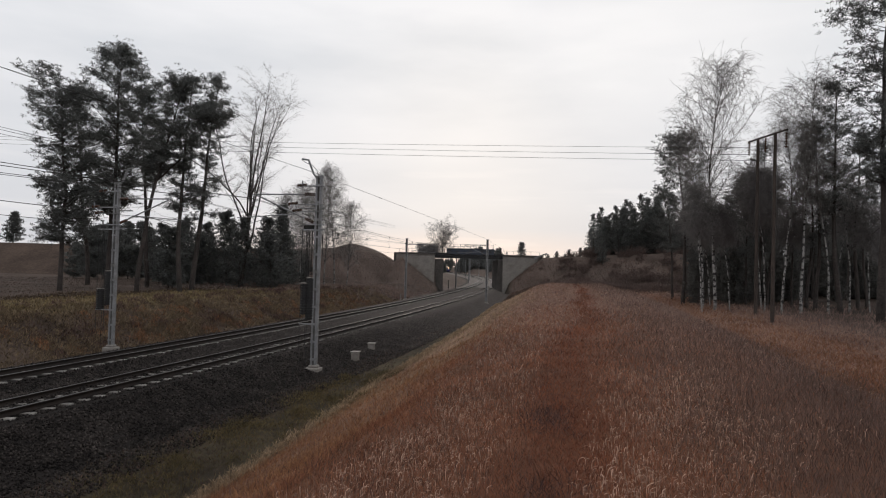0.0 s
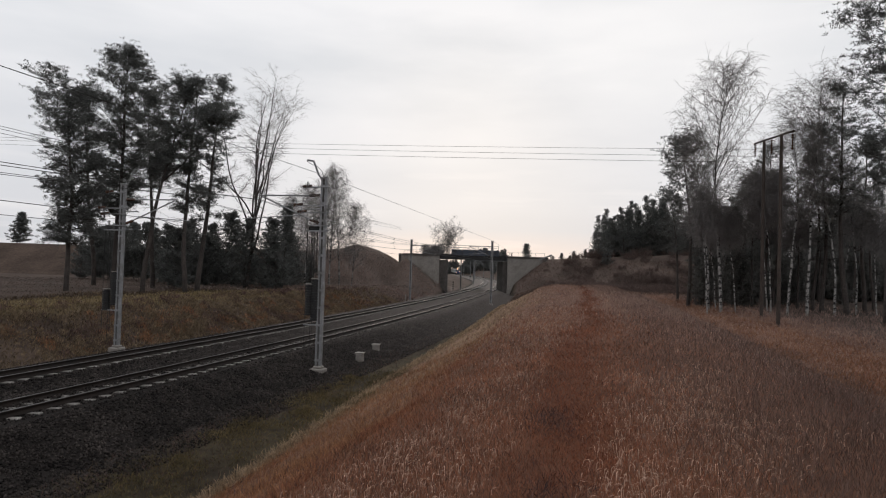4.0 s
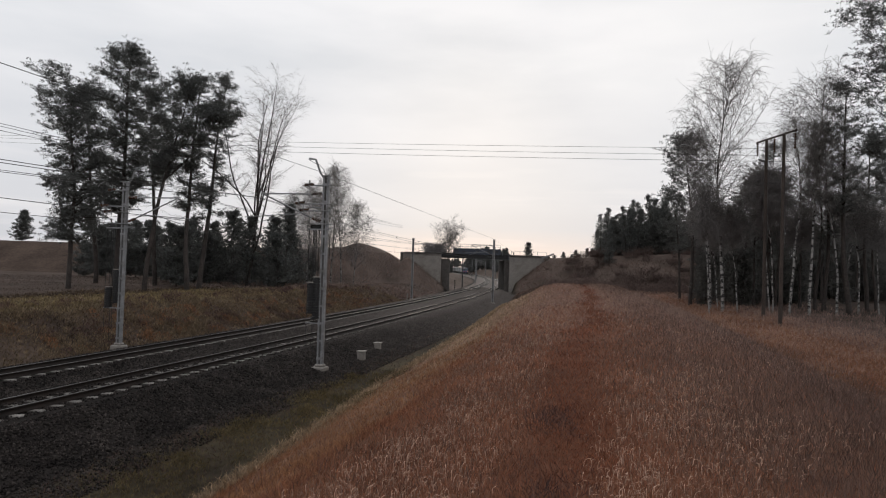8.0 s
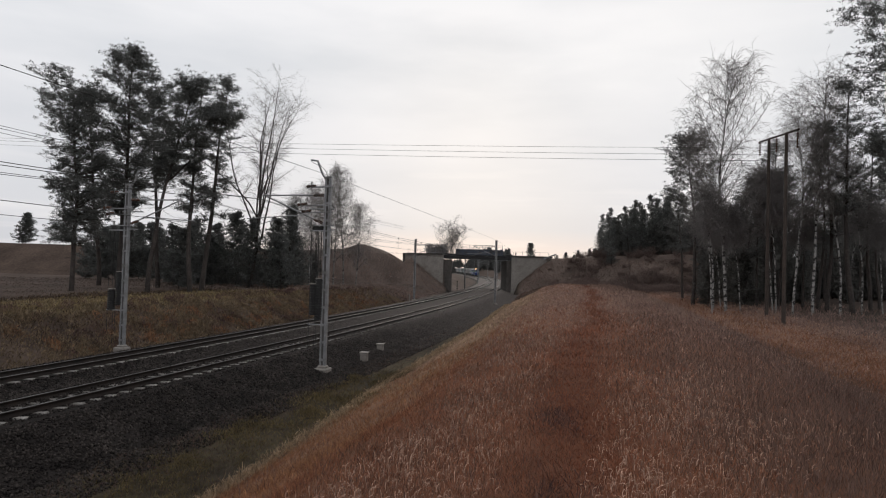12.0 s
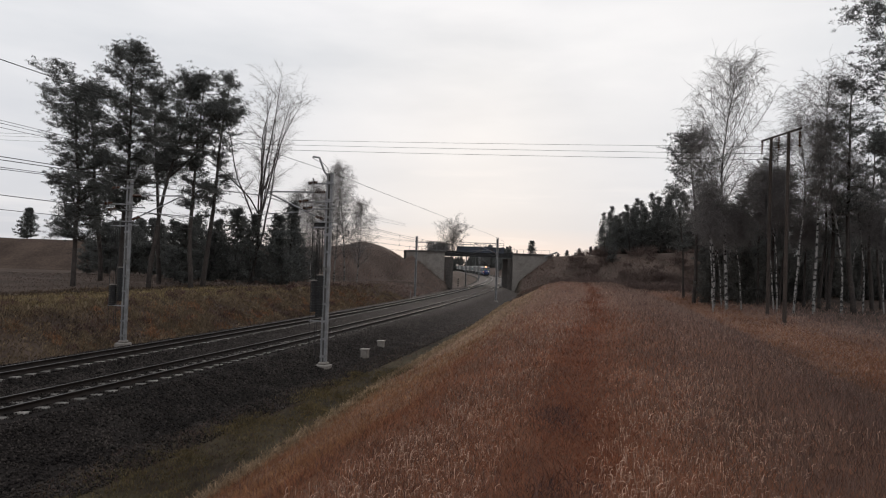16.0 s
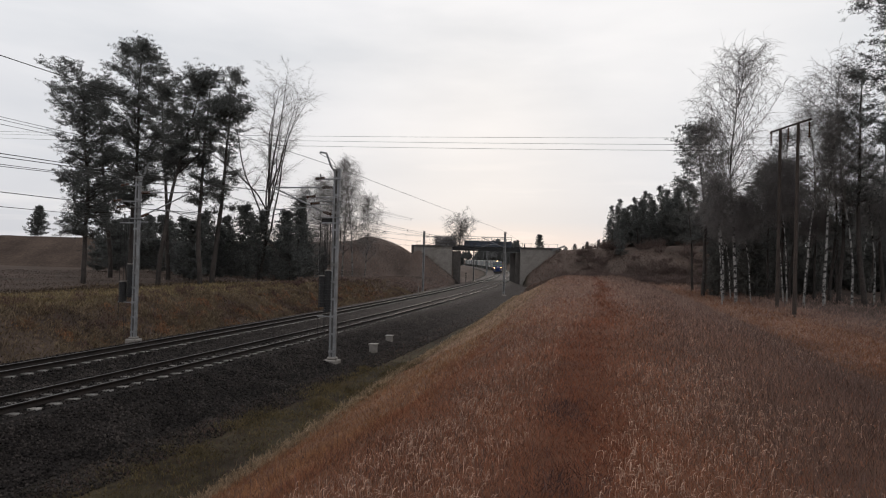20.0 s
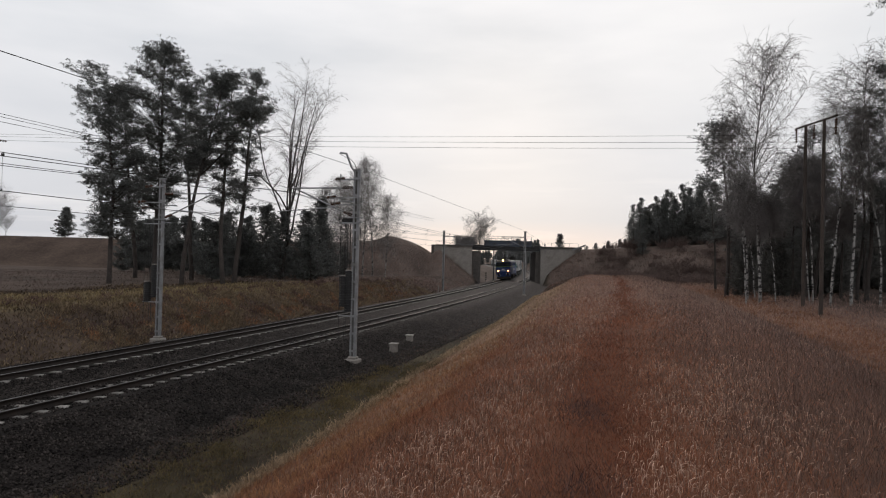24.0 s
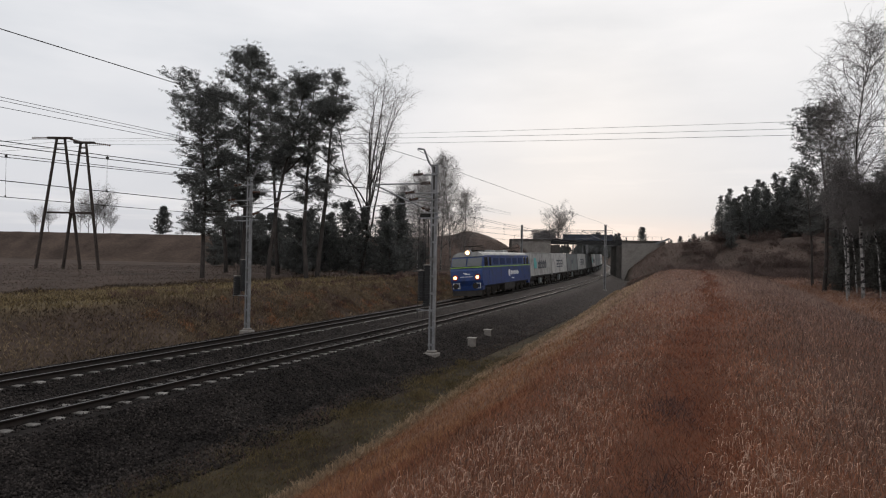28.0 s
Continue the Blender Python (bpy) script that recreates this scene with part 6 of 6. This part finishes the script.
def build_grass():
    rng = np.random.default_rng(9)
    # matted reddish sward on the berm and its flank
    x, y, r = wedge(rng, 480000, 3.2, 110, -40, 47, 0.85)
    s, l = to_line(x, y)
    ok = (l < berm_edge(s) + 0.15 + 0.25 * lumps(x * 2, y * 2)) & (l > -27)
    ok &= rng.random(len(x)) > 0.35 * weedy(x, y)
    x, y, r, l, s = x[ok], y[ok], r[ok], l[ok], s[ok]
    top = step(l, berm_edge(s) - 3.5, berm_edge(s) - 6.5)
    mid = -14.05 - 0.25 * np.sin(s * 0.35) + 0.25 * lumps(x * 1.3, y * 1.3)
    path = np.exp(-((l - mid) / 0.50) ** 2)
    w = 0.0007 + 0.00024 * r
    pk = rng.random(len(x)) < path * 0.92
    strands("trodden_grass", x[pk], y[pk], np.full(pk.sum(), 0.10), 0.06 + 0.0012 * r[pk], w[pk], M["path_blade"], "trodden orange-brown grass along a faint path", 0.9, 11)
    gk = ~pk & (l > -20.9 + 0.5 * lumps(x * 0.5, y * 0.5)) & (rng.random(len(x)) < 0.9 * step(l + 0.8 * lumps(x * 0.6, y * 0.6), -14.3, -16.3))
    # painted haze: lighter blades take over with camera distance
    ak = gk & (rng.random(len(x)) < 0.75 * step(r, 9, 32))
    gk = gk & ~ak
    strands("ashen_grass", x[ak], y[ak], np.full(ak.sum(), 0.36), 0.07 + 0.001 * r[ak], w[ak], M["hazed_grey_blade"], "brown seeding grass further along the shoulder, paled by painted haze", 0.35, 28)
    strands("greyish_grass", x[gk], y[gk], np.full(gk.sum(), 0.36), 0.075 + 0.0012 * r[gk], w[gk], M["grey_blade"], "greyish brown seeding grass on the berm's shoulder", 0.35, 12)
    rk = ~pk & ~gk & ~ak & ((l < berm_edge(s) - 4.0 - 1.5 * lumps(x * 0.7, y * 0.45)) | (rng.random(len(x)) < 0.45 - 0.004 * r))
    # haze by colour: the paler blades grow likelier away from the camera
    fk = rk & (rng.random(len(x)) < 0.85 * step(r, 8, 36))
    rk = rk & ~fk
    strands("faded_grass", x[fk], y[fk], 0.05 + 0.2 * top[fk], 0.060 + 0.0010 * r[fk], w[fk], M["hazed_blade"], "pinkish tan grass further along the berm, paled by painted haze", 0.5, 19)
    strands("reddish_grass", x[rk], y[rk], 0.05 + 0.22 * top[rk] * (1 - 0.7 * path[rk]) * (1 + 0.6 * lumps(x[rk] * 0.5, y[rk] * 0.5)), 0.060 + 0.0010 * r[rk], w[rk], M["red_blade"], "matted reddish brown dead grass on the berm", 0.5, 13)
    # hooked pale stalks in loose drifts, and dark wine-brown stems among them
    x, y, r = wedge(rng, 230000, 3.4, 70, -30, 47)
    s, l = to_line(x, y)
    drift = lumps(x * 0.8 + 3, y * 0.8) + 0.5 * lumps(x * 2.1, y * 2.3)
    ok = (l < -12.4 + 0.8 * lumps(x * 0.9, y * 0.9)) & (l > -20.6) & (drift > rng.random(len(x)) * 1.5 - 0.25) & (rng.random(len(x)) > 1.15 * np.exp(-((l + 14.05) / 0.6) ** 2)) & (rng.random(len(x)) > 0.6 * step(l, -15.0, -16.5))
    x, y, r = x[ok], y[ok], r[ok]
    curls("pale_stalks", x, y, np.full(len(x), 0.27), 0.0013 + 0.00020 * r, M["pale_blade"], "pale hooked grass stalks with seed heads", 2)
    x, y, r = wedge(rng, 60000, 3.4, 70, -24, 47)
    s, l = to_line(x, y)
    hole = weedy(x, y)
    ok = (l < berm_edge(s) - 3.6) & (l > -20.6) & (lumps(x * 0.6 + 9, y * 0.5) + 0.3 * (l < -15.5) + 0.8 * hole > rng.random(len(x)) * 1.2 - 0.15)
    x, y, r = x[ok], y[ok], r[ok]
    strands("wine_brown_stems", x, y, np.full(len(x), 0.33), 0.08 + 0.0008 * r, 0.0008 + 0.00020 * r, M["wine_blade"], "dark wine-brown weed stems in the grass", 0.3, 21)
    x, y, r = wedge(rng, 90000, 7, 80, -40, 16)
    s, l = to_line(x, y)
    e = berm_edge(s)
    ok = (s > 14 + 3 * lumps(x, y)) & (l < e + 0.05) & (l > e - 5.0 - 1.5 * rng.random(len(x))) & (0.75 + lumps(x * 0.7, y * 0.45) + 0.012 * (r - 15) > rng.random(len(x)) * 1.3)
    x, y, r = x[ok], y[ok], r[ok]
    strands("tan_grass", x, y, np.full(len(x), 0.10), 0.08 + 0.0015 * r, 0.0008 + 0.00024 * r, M["tan_blade"], "pale tan grass on the berm's flank", 0.7, 22)
    x, y, r = wedge(rng, 70000, 5, 24, -42, 12)
    s, l = to_line(x, y)
    e = berm_edge(s)
    ok = (l < e + 0.05) & (l > e - 5.5) & (rng.random(len(x)) < 0.8 * step(l + 0.8 * lumps(x, y), e - 5.5, e - 3.5))
    x, y, r = x[ok], y[ok], r[ok]
    strands("orange_grass", x, y, np.full(len(x), 0.12), 0.07 + 0.0015 * r, 0.0009 + 0.00024 * r, M["orange_blade"], "orange dead grass low on the berm's flank", 0.6, 44)
    # a lighter orange-brown strip in the hollow before the forest
    x, y, r = wedge(rng, 110000, 9, 75, 8, 48)
    s, l = to_line(x, y)
    ok = (l > -26.0 + 1.2 * lumps(x, y)) & (l < -19.7 + 0.5 * lumps(x * 0.5, y * 0.5))
    x, y, r = x[ok], y[ok], r[ok]
    strands("hollow_grass", x, y, np.full(len(x), 0.10), 0.09 + 0.0015 * r, 0.0009 + 0.00026 * r, M["gold_blade"], "orange-brown flattened grass in the hollow", 0.8, 24)
    # dull grass thinning out under the first trees
    x, y, r = wedge(rng, 90000, 14, 85, 10, 48)
    s, l = to_line(x, y)
    ok = (l > -36 + 3 * lumps(x * 0.5, y * 0.5)) & (l < -24.2 + 0.8 * lumps(x * 0.6, y * 0.6)) & (rng.random(len(x)) > 0.75 * step(l, -27, -35))
    x, y, r = x[ok], y[ok], r[ok]
    strands("forest_edge_grass", x, y, np.full(len(x), 0.16), 0.13 + 0.0015 * r, 0.0012 + 0.0003 * r, M["edge_blade"], "dull brown grass along the edge of the forest", 0.5, 25)
    # olive and brown tufts in the ditch
    x, y, r = wedge(rng, 110000, 8, 90, -44, 12)
    s, l = to_line(x, y)
    ok = (l < -3.5 + 0.35 * lumps(x, y)) & (l > berm_edge(s) - 0.3) & (lumps(x * 1.6, y * 1.6) > rng.random(len(x)) * 1.1 - 0.85)
    x, y, r = x[ok], y[ok], r[ok]
    k = rng.random(len(x)) < 0.40
    strands("ditch_grass", x[k], y[k], np.full(k.sum(), 0.08), np.full(k.sum(), 0.085), 0.0016 + 0.0003 * r[k], M["olive_blade"], "dull olive tussocks in the ditch", 0.7, 14)
    k = ~k
    strands("ditch_grass", x[k], y[k], np.full(k.sum(), 0.06), np.full(k.sum(), 0.08), 0.0016 + 0.0003 * r[k], M["wine_blade"], "brown dead grass in the ditch", 0.7, 15)
    # yellowish tussocks in the ditch and on the far bank, in clumps
    for k, (n, a, b, lo, hi, mat, what) in enumerate(((90, 8, 26, -6.8, -4.4, "yellow_blade", "yellowish olive tussocks in the ditch"), (420, 24, 85, 10.3, 15.0, "straw_blade", "straw-coloured tussocks on the far bank"), (200, 24, 85, 10.3, 17.0, "wine_blade", "dark dead weeds on the far bank"), (90, 24, 75, 10.4, 13.6, "gold_blade", "golden brown tufts low on the far bank"))):
        cs = a + (b - a) * rng.random(n)
        cl = lo + (hi - lo) * rng.random(n)
        h = np.interp(cs, LG, LH)
        cx, cy = np.interp(cs, LG, LX) - np.cos(h) * cl, np.interp(cs, LG, LY) + np.sin(h) * cl
        m = 170 if k == 0 else 90
        x = np.repeat(cx, m) + rng.normal(0, 1, n * m) * np.repeat(0.12 + 0.3 * rng.random(n), m)
        y = np.repeat(cy, m) + rng.normal(0, 1, n * m) * np.repeat(0.12 + 0.3 * rng.random(n), m)
        r = np.hypot(x, y)
        dome = np.exp(-((x - np.repeat(cx, m)) ** 2 + (y - np.repeat(cy, m)) ** 2) / 0.16)
        strands("tussocks", x, y, 0.05 + 0.14 * dome + 0.26 * dome * (k > 0), np.full(n * m, 0.075 if k == 0 else 0.15), (0.0014 if k == 0 else 0.002) + 0.00035 * r, M[mat], what, 0.6, 30 + k)
    n = 26000
    s = 9 + 75 * rng.random(n) ** 1.5
    l = berm_edge(s) + rng.normal(0.05, 0.13, n)
    h = np.interp(s, LG, LH)
    x, y = np.interp(s, LG, LX) - np.cos(h) * l, np.interp(s, LG, LY) + np.sin(h) * l
    strands("fringe_grass", x, y, np.full(n, 0.10), np.full(n, 0.13), 0.0015 + 0.0003 * np.hypot(x, y), M["tan_blade"], "pale fringe of grass along the berm's foot", 0.7, 40)
    # far bank and field
    x, y, r = wedge(rng, 150000, 24, 100, -48, 2)
    s, l = to_line(x, y)
    ok = (l > 9.9 + 0.4 * lumps(x, y)) & (l < 70)
    x, y, r, l = x[ok], y[ok], r[ok], l[ok]
    pick = 0.6 * rng.random(len(x)) + 0.25 + 1.2 * lumps(x * 0.32 + 2, y * 0.25) + 0.35 * np.exp(-((l - 15.5) / 1.5) ** 2) - 0.25 * (l > 22)
    k = (l > 24 + 3 * lumps(x * 0.3, y * 0.3))
    thin = ~k | (rng.random(len(x)) < 0.3)
    x, y, r, l, pick, k = x[thin], y[thin], r[thin], l[thin], pick[thin], k[thin]
    strands("field_grass", x[k], y[k], np.full(k.sum(), 0.05), np.full(k.sum(), 0.08), 0.002 + 0.0005 * r[k], M["field_blade"], "dull brown dead field grass", 0.7, 23)
    x, y, r, pick = x[~k], y[~k], r[~k], pick[~k]
    l = to_line(x, y)[1]
    k = (l > 14.4 + 0.6 * lumps(x * 0.6, y * 0.6)) & (l < 22.0 + 1.5 * lumps(x * 0.4, y * 0.4)) & (rng.random(len(x)) < 0.75)
    strands("bench_grass", x[k], y[k], np.full(k.sum(), 0.12), np.full(k.sum(), 0.16), 0.003 + 0.0006 * r[k], M["bench_blade"], "yellowish grass along the top of the far bank", 0.7, 42)
    x, y, r, pick = x[~k], y[~k], r[~k], pick[~k]
    k = pick < 0.50
    strands("bank_grass", x[k], y[k], np.full(k.sum(), 0.10), np.full(k.sum(), 0.14), 0.003 + 0.0006 * r[k], M["olive_blade"], "dull olive grass on the far bank", 0.6, 16)
    k = ~k
    strands("bank_grass", x[k], y[k], np.full(k.sum(), 0.12), np.full(k.sum(), 0.15), 0.003 + 0.0006 * r[k], M["straw_blade"], "straw brown grass on the far bank", 0.6, 17)
    # dead grass on the road embankment and its cones
    x, y = rng.uniform(-40, 44, 170000), rng.uniform(62, 127, 170000)
    s, l = to_line(x, y)
    ok = ((l > 10.4) | (l < -4.6)) & (y > np.where(l > 0, 62 + 22 * rng.random(len(x)), 84 + 10 * rng.random(len(x)))) & (l < 30) & ~((x > 0.2) & (x < 13.6) & (y > 123.5)) & (terrain(x, y) < 6.1)
    x, y = x[ok], y[ok]
    mix = 0.5 + lumps(x * 0.25, y * 0.3) > rng.random(len(x))
    east = x > 10
    for q, (k, tone, what) in enumerate(((mix & ~east, "slope_blade", "dull brown dead grass on the embankment"), (~mix & ~east, "edge_blade", "pinkish brown dead grass on the embankment"),
                                         (mix & east, "field_blade", "dark brown dead grass on the embankment"), (~mix & east, "grey_blade", "reddish brown dead grass on the embankment"))):
        strands("slope_grass", x[k], y[k], np.full(k.sum(), 0.15), np.full(k.sum(), 0.28), np.full(k.sum(), 0.03), M[tone], what, 0.7, 26 + q)
    # a few tall dead weeds standing on the shoulder
    n = 60
    x, y = rng.uniform(1.8, 6.0, n), rng.uniform(4.6, 11.0, n)
    curls("tall_weed_stalks", x, y, np.full(n, 0.62), np.full(n, 0.0022), M["wine_blade"], "tall dark dead weed stalks on the berm", 43, 0.1)
    # hanging dark stems in the weedy patches
    n = 900
    x = np.concatenate([rng.normal(1.25, 0.16, n), rng.normal(0.8, 0.17, n // 2)])
    y = np.concatenate([rng.normal(6.95, 0.38, n), rng.normal(4.4, 0.2, n // 2)])
    strands("weed_patch", x, y, np.full(len(x), 0.16), np.full(len(x), 0.07), np.full(len(x), 0.0028), M["wine_blade"], "dark patch of dead weeds beside the path", 0.6, 41)


build_grass()
motions()
